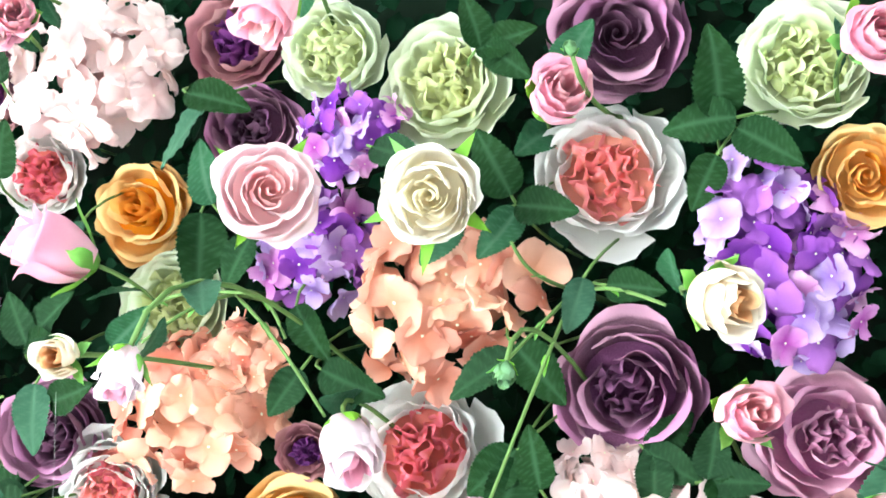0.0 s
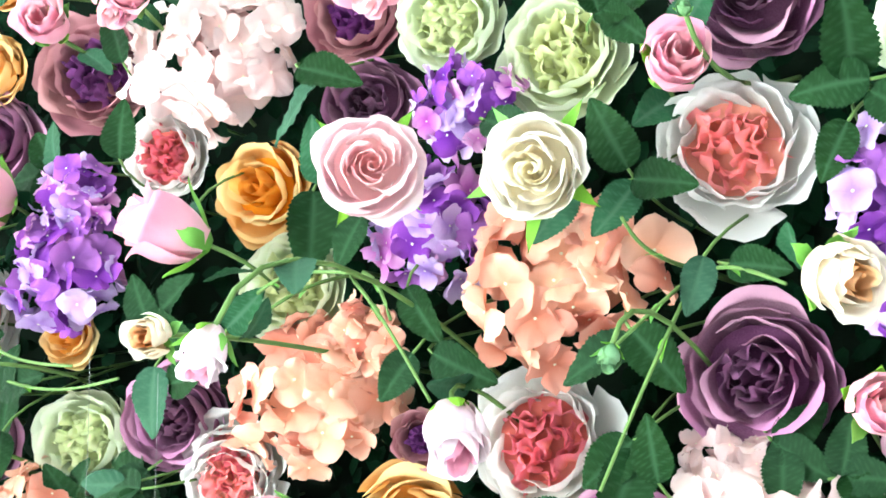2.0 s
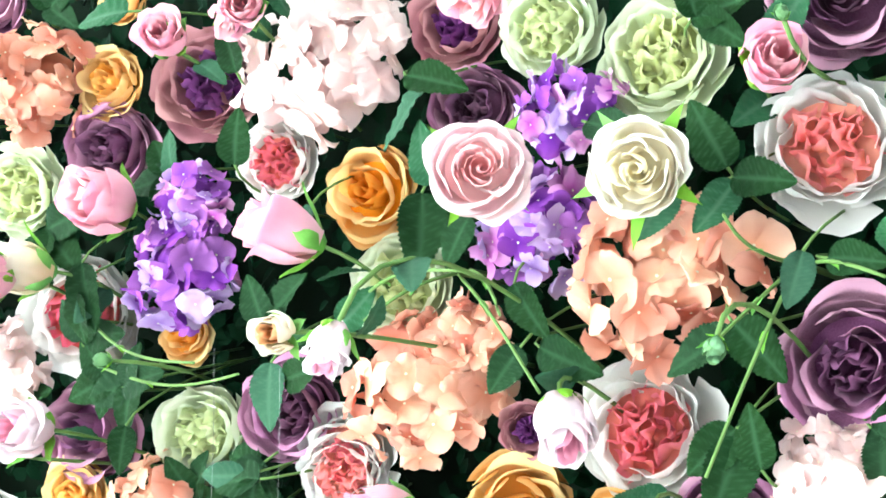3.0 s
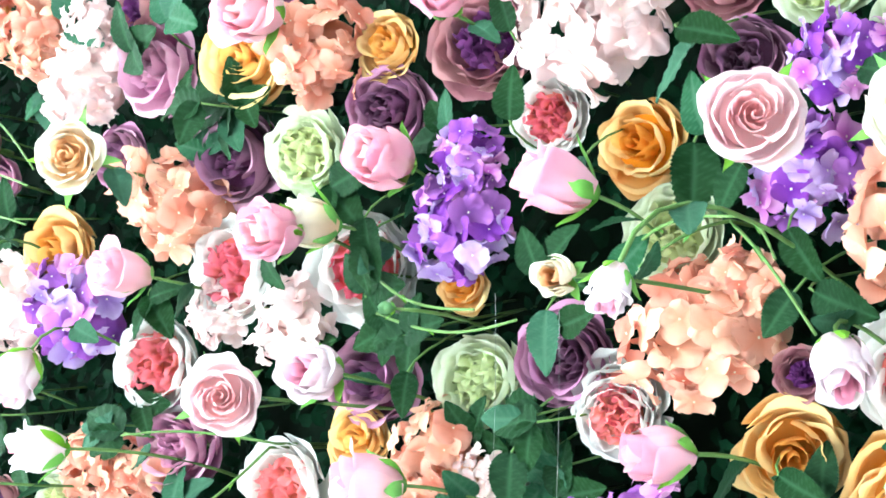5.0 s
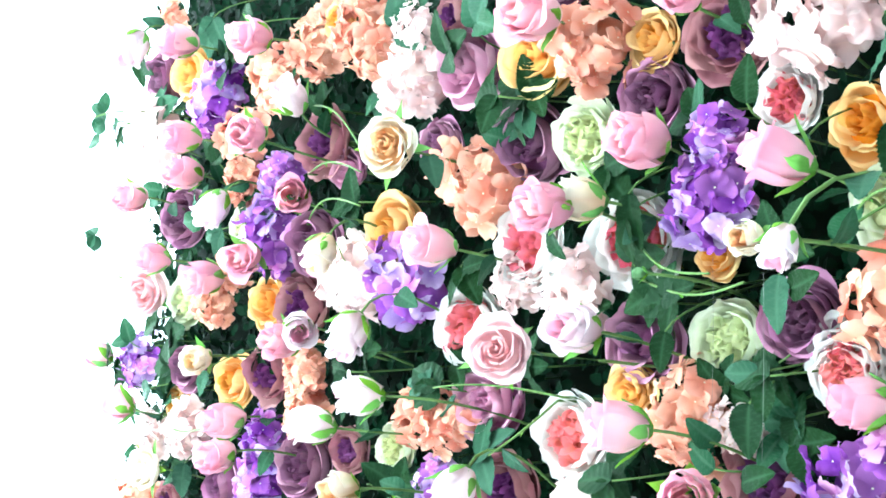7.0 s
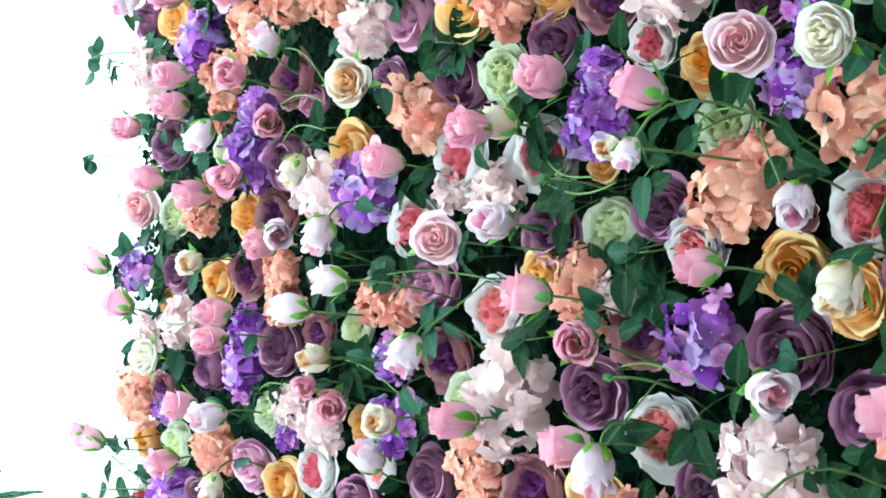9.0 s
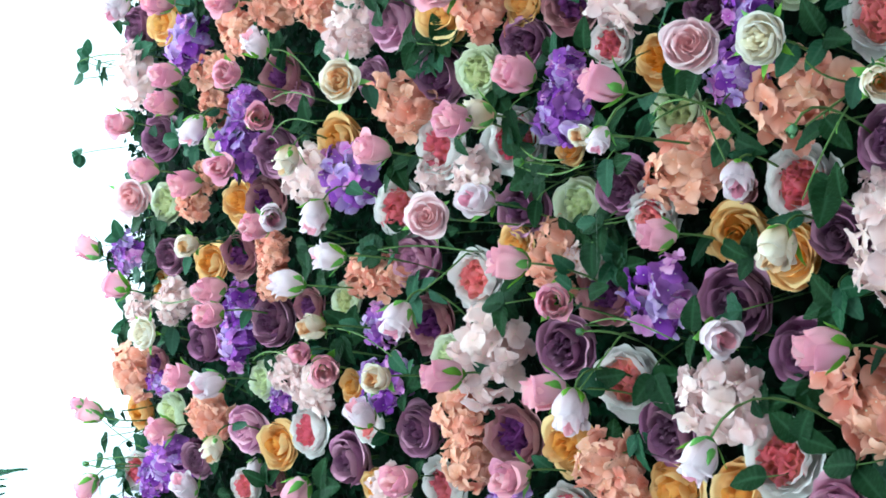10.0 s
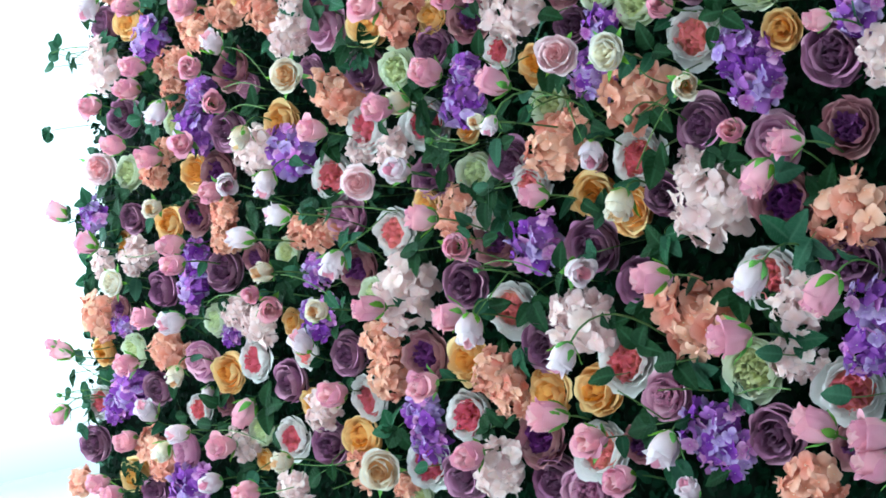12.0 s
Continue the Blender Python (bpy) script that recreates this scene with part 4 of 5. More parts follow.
flower("pink_bud", 0.735, 1.326, 0.068, -0.112, (0.1, -1, 0.05))
flower("pink_bud", -0.097, 1.217, 0.072, -0.078, (-0.7, -0.5, 0.3))
flower("pink_bud", 0.164, 1.158, 0.068, -0.136, (-0.7, -0.5, 0.3))
flower("pink_bud", 0.551, 1.185, 0.071, -0.115, (0.1, -1, 0.05))
flower("pink_bud", 0.667, 1.156, 0.066, -0.184, (0.1, -1, 0.05))
flower("pink_bud", 0.446, 0.995, 0.067, -0.140, (0.1, -1, 0.05))
flower("pink_bud", 0.917, 1.066, 0.073, -0.087, (0.9, -0.5, 0))
flower("pink_bud", 0.903, 1.103, 0.051, -0.127, (0.55, -0.8, 0.05))
flower("pink_bud", 1.556, 1.327, 0.068, -0.171, (-0.6, -0.8, 0))
flower("pink_bud", 1.679, 1.284, 0.068, -0.193, (0.55, -0.8, 0.05))
flower("pink_bud", 1.339, 1.121, 0.069, -0.131, (-0.6, -0.8, 0))
flower("pink_bud", 1.613, 1.140, 0.072, -0.155, (-0.6, -0.8, 0))
flower("pink_bud", 2.093, 1.259, 0.071, -0.129, (-0.6, -0.8, 0))
flower("pink_bud", 2.435, 1.273, 0.071, -0.130, (-0.3, -0.5, -0.8))
flower("pink_bud", 2.275, 1.183, 0.075, -0.148, (-0.6, -0.8, 0))
flower("pink_bud", 0.006, 0.873, 0.040, -0.176, (-0.7, -0.5, 0.3))
flower("pink_bud", 0.024, 0.854, 0.067, -0.155, (-0.7, -0.5, 0.3))
flower("pink_bud", 0.291, 0.850, 0.070, -0.110, (0.1, -1, 0.05))
flower("pink_bud", 0.012, 0.680, 0.067, -0.168, (-0.3, -0.5, -0.8))
flower("pink_bud", 0.202, 0.620, 0.074, -0.076, (0.1, -1, 0.05))
flower("pink_bud", 0.726, 0.709, 0.075, -0.109, (0.1, -1, 0.05))
flower("pink_bud", 0.732, 0.784, 0.075, -0.045, (-0.3, -0.5, -0.8))
flower("pink_bud", 0.137, 0.502, 0.069, -0.130, (0.1, -1, 0.05))
flower("pink_bud", 0.205, 0.483, 0.068, -0.130, (0.1, -1, 0.05))
flower("pink_bud", 0.851, 0.625, 0.073, -0.130, (0.1, -1, 0.05))
flower("pink_bud", 1.157, 0.905, 0.074, -0.097, (0.1, -1, 0.05))
flower("pink_bud", 1.500, 0.985, 0.070, -0.128, (0.1, -1, 0.05))
flower("pink_bud", 1.631, 0.865, 0.072, -0.130, (0.1, -1, 0.05))
flower("pink_bud", 1.832, 0.974, 0.076, -0.112, (-0.6, -0.8, 0))
flower("pink_bud", 1.954, 0.953, 0.070, -0.130, (0.1, -1, 0.05))
flower("pink_bud", 2.421, 1.061, 0.072, -0.130, (-0.7, -0.5, 0.3))
flower("pink_bud", 2.022, 0.895, 0.068, -0.130, (0.1, -1, 0.05))
flower("pink_bud", 2.524, 1.066, 0.071, -0.130, (-0.6, -0.8, 0))
flower("pink_bud", 2.532, 1.023, 0.071, -0.130, (-0.6, -0.8, 0))
flower("pink_bud", 2.315, 1.442, 0.064, -0.130, (-0.3, -0.5, -0.8))
flower("pink_bud", 2.368, 1.497, 0.056, -0.130, (-0.6, -0.8, 0))
flower("pink_bud", 2.422, 1.678, 0.044, -0.130, (-0.6, -0.8, 0))
# pale buds
flower("pale_bud", 1.963, 1.464, 0.054, -0.130, (0.4, -0.6, -0.7))
flower("pale_bud", 1.883, 1.521, 0.035, -0.292, (0.05, -0.6, -0.8))
flower("pale_bud", 0.232, 1.775, 0.070, -0.130, (0.05, -0.6, -0.8))
flower("pale_bud", 0.763, 1.670, 0.060, -0.109, (0, -0.7, 0.7))
flower("pale_bud", 0.514, 1.512, 0.064, -0.114, (0.05, -0.6, -0.8))
flower("pale_bud", 1.500, 1.417, 0.062, -0.178, (0.1, -1, 0.05))
flower("pale_bud", 0.816, 1.349, 0.065, -0.125, (0.9, -0.5, 0))
flower("pale_bud", 1.067, 1.373, 0.061, -0.188, (0.05, -0.6, -0.8))
flower("pale_bud", 0.943, 1.239, 0.062, -0.171, (-0.6, -0.8, 0))
flower("pale_bud", 1.176, 1.314, 0.058, -0.235, (-0.6, -0.8, 0))
flower("pale_bud", 0.615, 1.008, 0.069, -0.163, (0.1, -1, 0.05))
flower("pale_bud", 1.260, 1.211, 0.063, -0.161, (0.05, -0.6, -0.8))
flower("pale_bud", 1.687, 1.128, 0.067, -0.172, (0.4, -0.6, -0.7))
flower("pale_bud", 1.921, 1.254, 0.064, -0.123, (0.9, -0.5, 0))
flower("pale_bud", 2.333, 1.289, 0.062, -0.171, (-0.3, -0.5, -0.8))
flower("pale_bud", 0.328, 0.721, 0.067, -0.078, (0, -0.7, 0.7))
flower("pale_bud", 0.636, 0.740, 0.061, -0.174, (0.1, -1, 0.05))
flower("pale_bud", 0.535, 0.797, 0.043, -0.024, (0.05, -0.6, -0.8))
flower("pale_bud", 0.701, 0.618, 0.063, -0.130, (0.1, -1, 0.05))
flower("pale_bud", 2.017, 1.135, 0.057, -0.264, (-0.3, -0.5, -0.8))
flower("pale_bud", 1.049, 1.004, 0.064, -0.098, (0, -0.7, 0.7))
flower("pale_bud", 2.120, 0.972, 0.065, -0.130, (0.05, -0.6, -0.8))
flower("pale_bud", 2.173, 0.908, 0.049, -0.130, (0, -0.7, 0.7))
# green buds
flower("green_bud", 2.083, 1.527, 0.018, -0.170, (0.05, -0.6, -0.8))
flower("green_bud", 2.103, 1.736, 0.012, -0.130, (0, -0.7, 0.7))
flower("green_bud", 1.537, 1.472, 0.017, -0.130, (-0.6, -0.8, 0))
flower("green_bud", 1.663, 1.231, 0.014, -0.130, (-0.6, -0.8, 0))
flower("green_bud", 0.044, 0.740, 0.018, -0.184, (-0.7, -0.5, 0.3))
# cream buds
flower("cream_bud", 2.221, 1.584, 0.054, -0.192, (0.75, -0.75, 0))
flower("cream_bud", 1.816, 1.522, 0.036, -0.261, (0.1, -1, 0.05))
flower("cream_bud", 0.906, 1.461, 0.058, -0.140, (0.05, -0.6, -0.8))
flower("cream_bud", 1.426, 1.543, 0.062, -0.117, (-0.6, -0.8, 0))
flower("cream_bud", 0.530, 1.279, 0.058, -0.151, (0.55, -0.8, 0.05))
flower("cream_bud", 1.036, 1.173, 0.059, -0.185, (0.1, -1, 0.05))
flower("cream_bud", 1.263, 1.117, 0.060, -0.211, (0.55, -0.8, 0.05))
flower("cream_bud", 2.020, 1.379, 0.063, -0.122, (0.05, -0.6, -0.8))
flower("cream_bud", 0.614, 0.877, 0.058, -0.163, (0.4, -0.6, -0.7))
flower("cream_bud", 0.516, 0.668, 0.059, -0.153, (0.05, -0.6, -0.8))
flower("cream_bud", 1.001, 0.729, 0.058, -0.130, (0.1, -1, 0.05))

# sprigs of leaves between and before the blooms
sprig(1.791, -0.080, 1.674, 0.056, 235, 1)
sprig(1.815, -0.080, 1.698, 0.047, 340, 1)
sprig(2.040, -0.080, 1.667, 0.058, 110, 1)
sprig(2.076, -0.080, 1.637, 0.046, 8, 1)
sprig(2.045, -0.080, 1.613, 0.045, 240, 1)
sprig(2.194, -0.080, 1.726, 0.057, 80, 1)
sprig(2.182, -0.080, 1.691, 0.045, 200, 1)
sprig(2.226, -0.080, 1.683, 0.049, 340, 1)
sprig(2.184, -0.080, 1.652, 0.045, 250, 1)
sprig(1.814, -0.080, 1.588, 0.060, 280, 1)
sprig(1.809, -0.080, 1.645, 0.046, 110, 1)
sprig(1.901, -0.080, 1.532, 0.046, 290, 1)
sprig(1.940, -0.080, 1.504, 0.053, 350, 1)
sprig(1.890, -0.080, 1.486, 0.046, 250, 1)
sprig(1.667, -0.080, 1.450, 0.055, 270, 1)
sprig(2.048, -0.080, 1.445, 0.055, 230, 1)
sprig(2.076, -0.080, 1.462, 0.046, 110, 1)
sprig(2.082, -0.080, 1.525, 0.051, 330, 1)
sprig(2.036, -0.080, 1.521, 0.051, 200, 1)
sprig(2.143, -0.080, 1.583, 0.045, 0, 1)
sprig(2.098, -0.080, 1.566, 0.045, 250, 1)
sprig(1.652, -0.050, 1.525, 0.056, 60, 3)
sprig(1.758, -0.080, 1.524, 0.048, 30, 1)
sprig(2.088, -0.080, 1.744, 0.045, 60, 1)
sprig(1.843, -0.080, 1.580, 0.046, 250, 1)
sprig(1.966, -0.080, 1.667, 0.045, 350, 1)
sprig(1.703, -0.080, 1.472, 0.046, 20, 1)
sprig(2.210, -0.050, 1.461, 0.045, 20, 3)
sprig(2.167, -0.050, 1.460, 0.046, 330, 3)
sprig(2.030, -0.050, 1.755, 0.045, 30, 3)
sprig(1.625, -0.080, 1.734, 0.046, 90, 1)
sprig(1.628, -0.080, 1.658, 0.046, 80, 1)
sprig(1.523, -0.050, 1.626, 0.046, 190, 3)
sprig(1.449, -0.050, 1.498, 0.056, 60, 3)
sprig(1.512, -0.080, 1.387, 0.046, 270, 1)
sprig(1.640, -0.080, 1.378, 0.051, 190, 2)
sprig(1.471, -0.050, 1.434, 0.051, 200, 3)
sprig(1.699, -0.080, 1.584, 0.046, 260, 1)
sprig(1.476, -0.080, 1.761, 0.056, 190, 1)
sprig(1.147, -0.050, 1.773, 0.067, 60, 3)
sprig(1.393, -0.050, 1.785, 0.045, 30, 3)
sprig(1.203, -0.050, 1.651, 0.065, 200, 3)
sprig(1.689, -0.050, 1.323, 0.055, 20, 3)
sprig(1.639, -0.050, 1.330, 0.056, 200, 3)
sprig(1.625, -0.080, 1.375, 0.047, 200, 1)
sprig(1.895, -0.050, 1.355, 0.044, 160, 3)
sprig(1.147, -0.050, 1.660, 0.056, 180, 3)
sprig(1.251, -0.050, 1.646, 0.056, 10, 3)
sprig(1.512, -0.050, 1.625, 0.046, 180, 3)
sprig(1.052, -0.080, 1.314, 0.059, 170, 2)
sprig(1.455, -0.080, 1.499, 0.045, 270, 1)
sprig(1.369, -0.050, 1.415, 0.054, 20, 3)
sprig(0.984, -0.050, 1.773, 0.070, 30, 3)
sprig(0.362, -0.050, 1.785, 0.068, 250, 3)
sprig(0.480, -0.050, 1.785, 0.066, 200, 3)
sprig(0.698, -0.050, 1.711, 0.056, 270, 3)
sprig(-0.075, -0.080, 1.669, 0.042, 150, 2)
sprig(0.004, -0.080, 1.645, 0.047, 200, 2)
sprig(0.033, -0.080, 1.623, 0.044, 250, 2)
sprig(-0.047, -0.080, 1.693, 0.035, 120, 2)
sprig(-0.106, -0.080, 1.615, 0.039, 190, 1)
sprig(0.060, -0.050, 1.744, 0.062, 250, 3)
sprig(0.448, -0.050, 1.744, 0.065, 30, 3)
sprig(0.172, -0.050, 1.676, 0.070, 20, 3)
sprig(0.391, -0.050, 1.603, 0.058, 60, 3)
sprig(0.363, -0.050, 1.461, 0.058, 200, 3)
sprig(0.298, -0.050, 1.509, 0.067, 120, 3)
sprig(0.502, -0.050, 1.520, 0.057, 0, 3)
sprig(0.751, -0.050, 1.674, 0.054, 90, 3)
sprig(0.809, -0.050, 1.525, 0.066, 180, 3)
sprig(0.909, -0.050, 1.653, 0.051, 280, 3)
sprig(-0.213, -0.050, 1.430, 0.040, 200, 3)
sprig(1.198, -0.080, 1.662, 0.060, 170, 2)
sprig(1.274, -0.050, 1.666, 0.053, 30, 3)
sprig(1.196, -0.050, 1.626, 0.048, 100, 3)
sprig(1.086, -0.050, 1.732, 0.068, 30, 3)
sprig(1.406, -0.050, 1.557, 0.063, 320, 3)
sprig(1.340, -0.080, 1.489, 0.046, 320, 1)
sprig(1.465, -0.080, 1.520, 0.056, 280, 1)
sprig(1.126, -0.050, 1.432, 0.056, 320, 3)
sprig(1.445, -0.050, 1.439, 0.051, 200, 3)
sprig(1.531, -0.080, 1.450, 0.045, 20, 2)
sprig(0.097, -0.050, 1.289, 0.062, 200, 3)
sprig(0.201, -0.050, 1.280, 0.071, 20, 3)
sprig(0.151, -0.050, 1.223, 0.071, 180, 3)
sprig(0.138, -0.080, 1.173, 0.061, 200, 1)
sprig(0.175, -0.050, 1.181, 0.061, 60, 3)
sprig(0.209, -0.080, 1.134, 0.053, 250, 1)
sprig(0.223, -0.050, 1.079, 0.061, 160, 3)
sprig(0.300, -0.080, 1.038, 0.067, 270, 1)
sprig(-0.031, -0.050, 0.999, 0.071, 150, 3)
sprig(0.388, -0.080, 1.214, 0.051, 260, 1)
sprig(0.544, -0.050, 1.264, 0.056, 300, 3)
sprig(0.836, -0.080, 1.293, 0.059, 180, 2)
sprig(0.884, -0.050, 1.320, 0.052, 10, 3)
sprig(0.800, -0.050, 1.255, 0.054, 180, 3)
sprig(0.880, -0.050, 1.241, 0.059, 0, 3)
sprig(0.548, -0.050, 1.026, 0.064, 200, 3)
sprig(0.710, -0.080, 1.047, 0.048, 230, 1)
sprig(0.936, -0.050, 1.096, 0.065, 300, 3)
sprig(0.963, -0.050, 1.164, 0.065, 60, 3)
sprig(0.570, -0.050, 0.985, 0.056, 270, 3)
sprig(1.066, -0.080, 1.314, 0.072, 160, 2)
sprig(1.110, -0.050, 1.333, 0.049, 10, 3)
sprig(1.174, -0.050, 1.233, 0.068, 30, 3)
sprig(1.136, -0.080, 1.109, 0.049, 330, 1)
sprig(1.135, -0.050, 1.054, 0.062, 10, 3)
sprig(1.259, -0.050, 1.342, 0.047, 10, 3)
sprig(1.401, -0.080, 1.237, 0.069, 190, 2)
sprig(1.410, -0.050, 1.235, 0.057, 340, 3)
sprig(1.626, -0.050, 1.369, 0.055, 230, 3)
sprig(1.633, -0.080, 1.324, 0.059, 260, 1)
sprig(1.655, -0.050, 1.306, 0.049, 300, 3)
sprig(1.566, -0.080, 1.285, 0.044, 170, 1)
sprig(1.647, -0.080, 1.286, 0.044, 30, 1)
sprig(1.667, -0.080, 1.162, 0.054, 20, 1)
sprig(1.737, -0.050, 1.138, 0.065, 300, 3)
sprig(1.828, -0.080, 1.217, 0.047, 240, 1)
sprig(1.835, -0.080, 1.270, 0.052, 80, 1)
sprig(1.577, -0.050, 1.366, 0.044, 60, 3)
sprig(2.067, -0.080, 1.426, 0.068, 270, 1)
sprig(2.027, -0.050, 1.293, 0.060, 200, 3)
sprig(2.078, -0.050, 1.307, 0.059, 330, 3)
sprig(2.348, -0.080, 1.361, 0.063, 60, 2)
sprig(2.364, -0.080, 1.317, 0.055, 250, 2)
sprig(2.295, -0.050, 1.197, 0.065, 200, 3)
sprig(2.421, -0.080, 1.239, 0.054, 20, 1)
sprig(2.368, -0.050, 1.421, 0.054, 140, 3)
sprig(2.000, -0.050, 1.170, 0.060, 250, 3)
sprig(1.908, -0.080, 1.358, 0.045, 330, 1)
sprig(2.327, -0.080, 1.448, 0.054, 20, 2)
sprig(-0.084, -0.080, 0.765, 0.052, 190, 2)
sprig(-0.013, -0.080, 0.816, 0.048, 40, 2)
sprig(-0.024, -0.080, 0.729, 0.048, 250, 2)
sprig(-0.042, -0.080, 1.226, 0.041, 190, 2)
sprig(0.003, -0.080, 1.208, 0.038, 230, 2)
sprig(-0.114, -0.080, 0.711, 0.043, 170, 2)
sprig(0.016, -0.080, 1.186, 0.044, 150, 2)
sprig(0.052, -0.080, 1.273, 0.047, 120, 2)
sprig(-0.116, -0.080, 0.646, 0.040, 210, 1)
sprig(-0.055, -0.080, 0.608, 0.046, 230, 2)
sprig(-0.070, -0.050, 0.673, 0.049, 200, 3)
sprig(-0.059, -0.050, 0.634, 0.058, 250, 3)
sprig(0.101, -0.050, 0.787, 0.071, 80, 3)
sprig(0.456, -0.080, 0.801, 0.051, 260, 1)
sprig(0.440, -0.050, 0.719, 0.059, 200, 3)
sprig(0.595, -0.080, 0.737, 0.057, 180, 1)
sprig(0.684, -0.080, 0.746, 0.049, 20, 1)
sprig(0.617, -0.080, 0.690, 0.057, 260, 1)
sprig(0.849, -0.050, 0.816, 0.073, 10, 3)
sprig(0.910, -0.080, 0.751, 0.053, 320, 1)
sprig(0.741, -0.050, 0.644, 0.056, 10, 3)
sprig(0.797, -0.080, 0.627, 0.069, 240, 1)
sprig(0.194, -0.050, 0.536, 0.072, 60, 3)
sprig(0.159, -0.050, 0.457, 0.064, 20, 3)
sprig(0.618, -0.050, 0.807, 0.057, 80, 3)
sprig(1.273, -0.050, 0.855, 0.061, 150, 3)
sprig(1.290, -0.050, 0.821, 0.073, 230, 3)
sprig(1.048, -0.080, 0.685, 0.071, 220, 1)
sprig(1.123, -0.080, 0.713, 0.051, 280, 1)
sprig(1.344, -0.080, 0.788, 0.044, 20, 1)
sprig(1.417, -0.080, 0.789, 0.053, 190, 1)
sprig(1.616, -0.050, 1.028, 0.067, 190, 3)
sprig(1.578, -0.050, 0.890, 0.063, 200, 3)
sprig(1.645, -0.050, 0.931, 0.050, 80, 3)
sprig(1.695, -0.050, 1.045, 0.055, 280, 3)
sprig(1.197, -0.080, 0.929, 0.037, 40, 1)
sprig(2.000, -0.050, 1.140, 0.060, 70, 3)
sprig(2.078, -0.080, 1.104, 0.059, 190, 1)
sprig(2.128, -0.080, 1.087, 0.059, 330, 1)
sprig(2.295, -0.080, 1.155, 0.052, 170, 1)
sprig(2.349, -0.050, 1.176, 0.056, 20, 3)
sprig(1.931, -0.080, 1.058, 0.056, 190, 1)
sprig(2.423, -0.080, 1.102, 0.055, 180, 1)
sprig(2.192, -0.080, 0.919, 0.054, 220, 1)
sprig(1.998, -0.050, 0.975, 0.074, 190, 3)
sprig(2.069, -0.050, 0.898, 0.061, 250, 3)
sprig(2.193, -0.050, 1.059, 0.068, 240, 3)
sprig(1.878, -0.050, 1.270, 0.044, 200, 3)
sprig(1.028, -0.050, 1.016, 0.051, 250, 3)
sprig(1.933, -0.050, 1.162, 0.044, 90, 3)
sprig(2.140, -0.050, 1.098, 0.059, 20, 3)
sprig(2.216, -0.050, 1.215, 0.057, 280, 3)
sprig(2.250, -0.050, 1.229, 0.056, 200, 3)
sprig(2.338, -0.050, 1.294, 0.047, 200, 3)

# long bare stems of the rose sprays
runner((1.826, -0.050, 1.557), (1.943, -0.130, 1.483))
runner((1.826, -0.050, 1.557), (1.796, -0.130, 1.522))
runner((1.838, -0.050, 1.560), (1.910, -0.130, 1.534))
runner((2.093, -0.050, 1.577), (2.065, -0.130, 1.440))
runner((2.093, -0.050, 1.577), (2.070, -0.130, 1.530))
runner((2.093, -0.050, 1.577), (2.070, -0.130, 1.609))
runner((2.099, -0.050, 1.577), (2.174, -0.130, 1.575))
runner((1.442, -0.050, 1.495), (1.635, -0.130, 1.478))
runner((1.450, -0.050, 1.456), (1.680, -0.130, 1.473))
runner((1.729, -0.050, 1.521), (1.879, -0.130, 1.563))
runner((0.715, -0.050, 1.662), (1.008, -0.130, 1.586))
runner((0.706, -0.050, 1.563), (0.996, -0.130, 1.568))
runner((1.313, -0.050, 1.314), (1.165, -0.130, 1.313))
runner((1.304, -0.050, 1.309), (1.279, -0.130, 1.250))
runner((1.589, -0.050, 1.222), (1.848, -0.130, 1.241))
runner((0.872, -0.050, 1.135), (1.194, -0.130, 1.134))
runner((0.587, -0.050, 1.030), (0.872, -0.130, 1.093))
runner((1.189, -0.050, 0.757), (1.045, -0.130, 0.735))
runner((1.207, -0.050, 0.730), (1.187, -0.130, 0.705))
runner((0.638, -0.050, 0.578), (1.041, -0.130, 0.679))
runner((0.516, -0.050, 0.673), (0.938, -0.130, 0.761))
runner((0.218, -0.050, 0.758), (-0.026, -0.130, 0.847))
runner((0.064, -0.050, 0.734), (-0.075, -0.130, 0.712))
runner((0.139, -0.050, 1.132), (0.537, -0.130, 1.175))
runner((0.141, -0.050, 1.669), (0.016, -0.130, 1.657))
runner((0.700, -0.050, 1.490), (0.993, -0.130, 1.525))
runner((1.669, -0.050, 1.219), (1.656, -0.130, 1.141))
runner((2.153, -0.050, 1.061), (2.106, -0.130, 1.068))
runner((2.051, -0.050, 0.994), (2.016, -0.130, 1.054))
runner((2.205, -0.050, 1.061), (2.375, -0.130, 1.112))

# leaves that crowd the panel's free edge
edge = random.Random(12)
for k in range(46):
    zz = 0.32 + 1.6 * (k + edge.random()) / 46
    sprig(edge_x(zz) + 0.09 + edge.uniform(-0.05, 0.10), edge.uniform(0.02, 0.07), zz, edge.uniform(0.04, 0.058), edge.uniform(100, 260), 3)

for made in KINDS.values():
    for ob in made:
        for o in (*ob.children_recursive, ob):
            bpy.data.objects.remove(o)


# ---- glue threads that hang from the white buds ----
def thread(x, y, z0, z1):
    ob = tagged(new("glue_thread"), "fine clear glue thread hanging from a rosebud", "thread", group="glue threads")
    ob.location = (x, y, z0)
    child("strand", tube("strand", bend((0, 0, 0), (0.001, 0, z1 - z0), (0.0012, 0, 0), 8), 0.00012, THREAD, 5), ob)


thread(1.774, -0.200, 1.491, 1.335)
thread(1.714, -0.200, 1.500, 1.375)


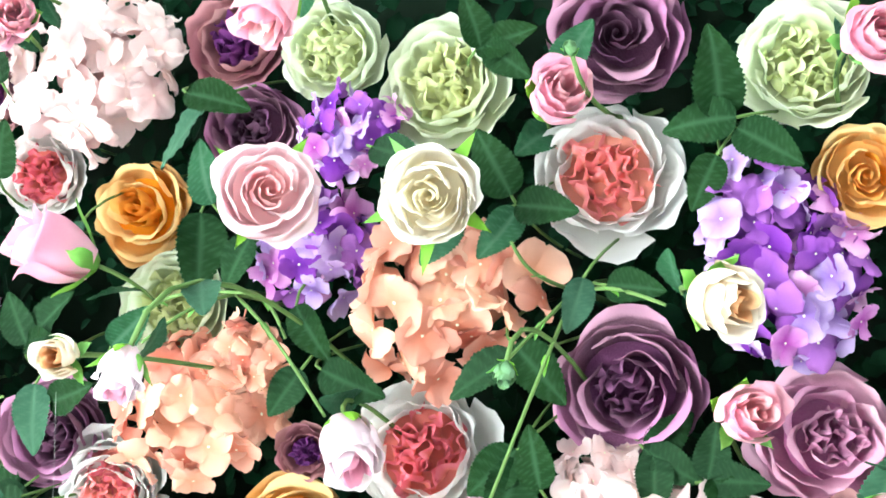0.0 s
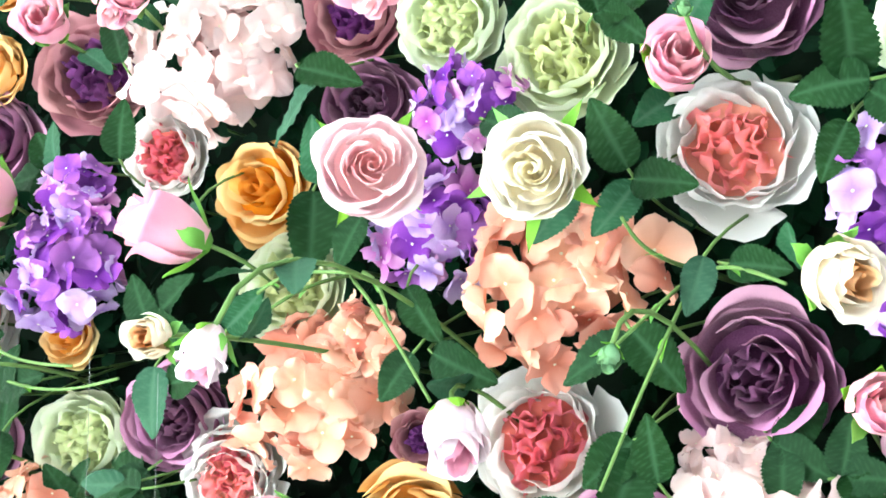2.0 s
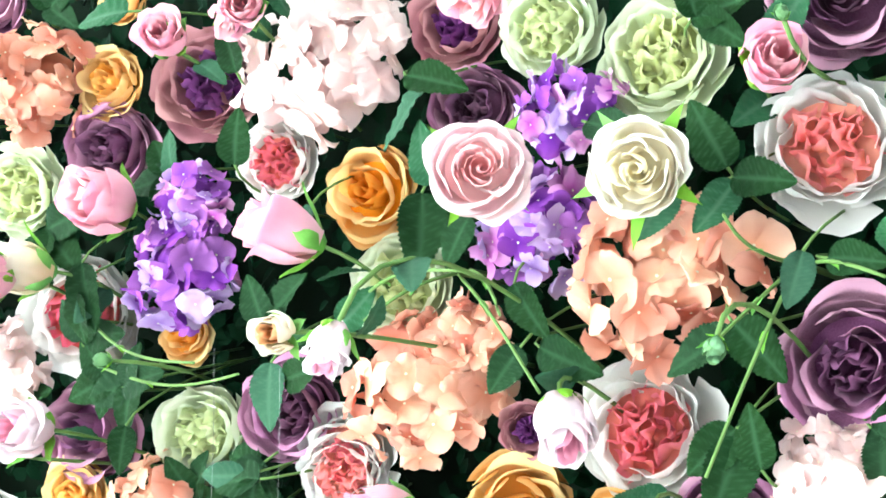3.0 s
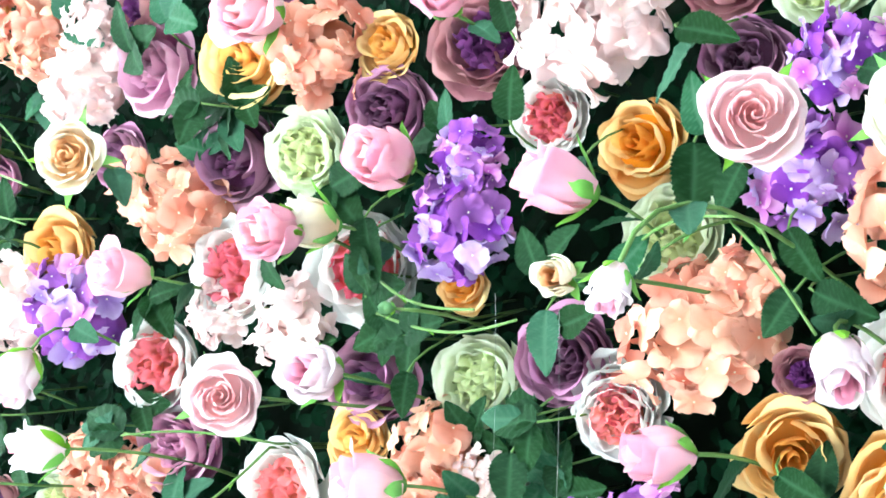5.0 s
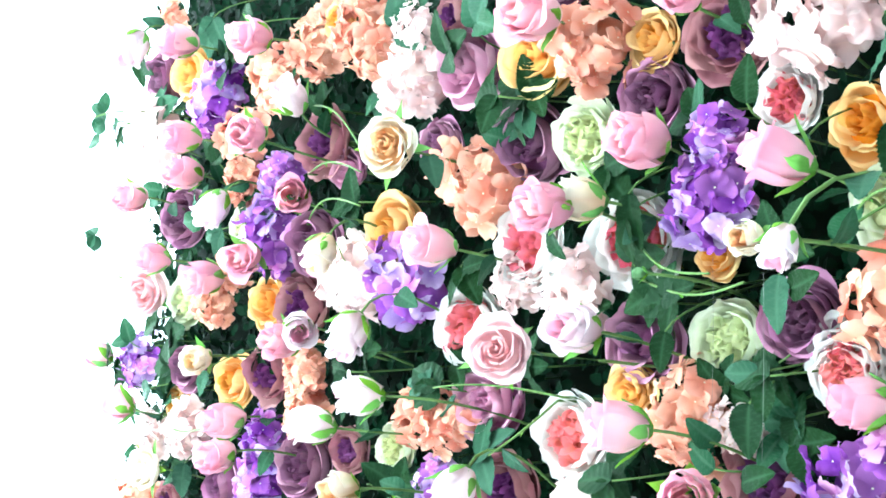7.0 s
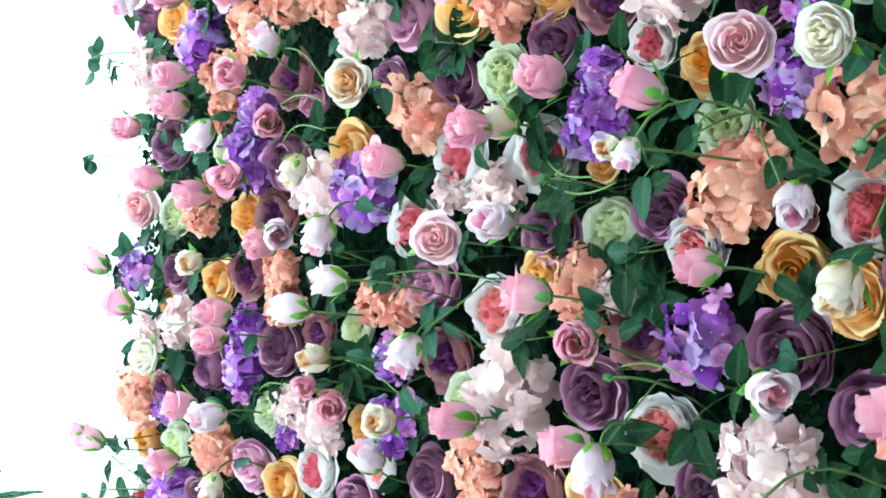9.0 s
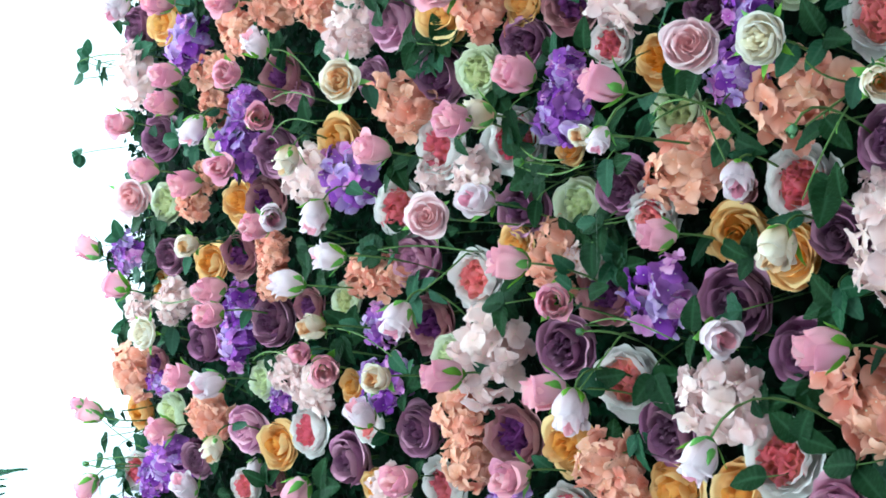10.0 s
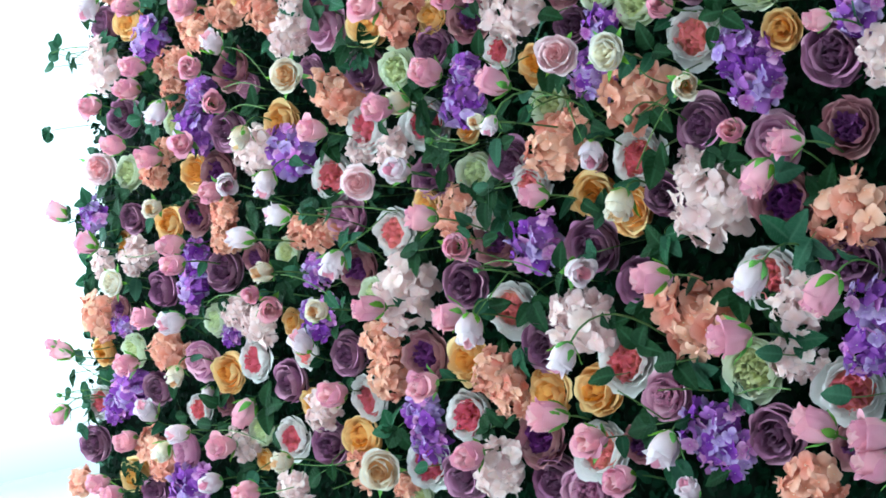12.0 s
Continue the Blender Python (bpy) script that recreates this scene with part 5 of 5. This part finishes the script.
# ---- potted palm by the window ----
def make_palm(x, y, top):
    root = tagged(new("potted_palm"), "dark green potted palm with narrow feathered fronds", "plant")
    root.location = (x, y, 0)
    profile = ((0.0, 0.0), (0.13, 0.0), (0.15, 0.03), (0.18, 0.30), (0.19, 0.31), (0.19, 0.34), (0.165, 0.34), (0.16, 0.29), (0.0, 0.29))
    verts, faces, n = [], [], 28
    for r, z in profile:
        verts += [(r * math.cos(2 * math.pi * i / n), r * math.sin(2 * math.pi * i / n), z) for i in range(n)]
    for j in range(len(profile) - 1):
        faces += [(j * n + i, j * n + (i + 1) % n, (j + 1) * n + (i + 1) % n, (j + 1) * n + i) for i in range(n)]
    child("pot", mesh_from("pot", verts, faces, [0.5] * len(verts), POT), root, "white ceramic pot")
    disc = [(0.158 * math.cos(2 * math.pi * i / n), 0.158 * math.sin(2 * math.pi * i / n), 0.296) for i in range(n)]
    child("soil", mesh_from("soil", disc, [tuple(range(n))], [0.5] * n, SOIL, smooth=False), root, "dark potting soil")
    rnd = random.Random(8)
    blade = [leaf_mesh("leaflet", PALM, 1.0, 0.17, 0.35, 0.10, 70 + k, 10) for k in range(3)]
    for f in range(7):
        a = f * 0.9 + 0.15
        reach, rise = rnd.uniform(0.12, 0.22), top - 0.3 + rnd.uniform(-0.2, 0.02)
        pts = [Vector((math.cos(a) * reach * t ** 1.6, math.sin(a) * reach * t ** 1.6, 0.29 + rise * (t - 0.12 * t * t))) for t in [k / 12 for k in range(13)]]
        frond = child("frond", tube("frond", pts, 0.006, STEM, 6, 0.35), root)
        for k in range(6, 13):
            p, d = pts[k], (pts[k] - pts[k - 1]).normalized()
            side = d.cross(Vector((math.cos(a), math.sin(a), 0.4))).normalized()
            for sgn in (-1, 1):
                w = (d * (0.15 + 0.08 * (k - 5)) + side * sgn + Vector((0, 0, 0.1))).normalized()
                nrm = w.cross(side.cross(d)).cross(w)
                nrm = (w.orthogonal() if nrm.length < 1e-4 else nrm).normalized()
                m = Matrix((w.cross(nrm), w, nrm)).transposed().to_4x4()
                s = rnd.uniform(0.12, 0.17)
                child("leaflet", blade[k % 3], frond).matrix_basis = Matrix.Translation(p) @ m @ Matrix.Diagonal((s, s, s, 1))


make_palm(-1.21, -0.15, 0.50)
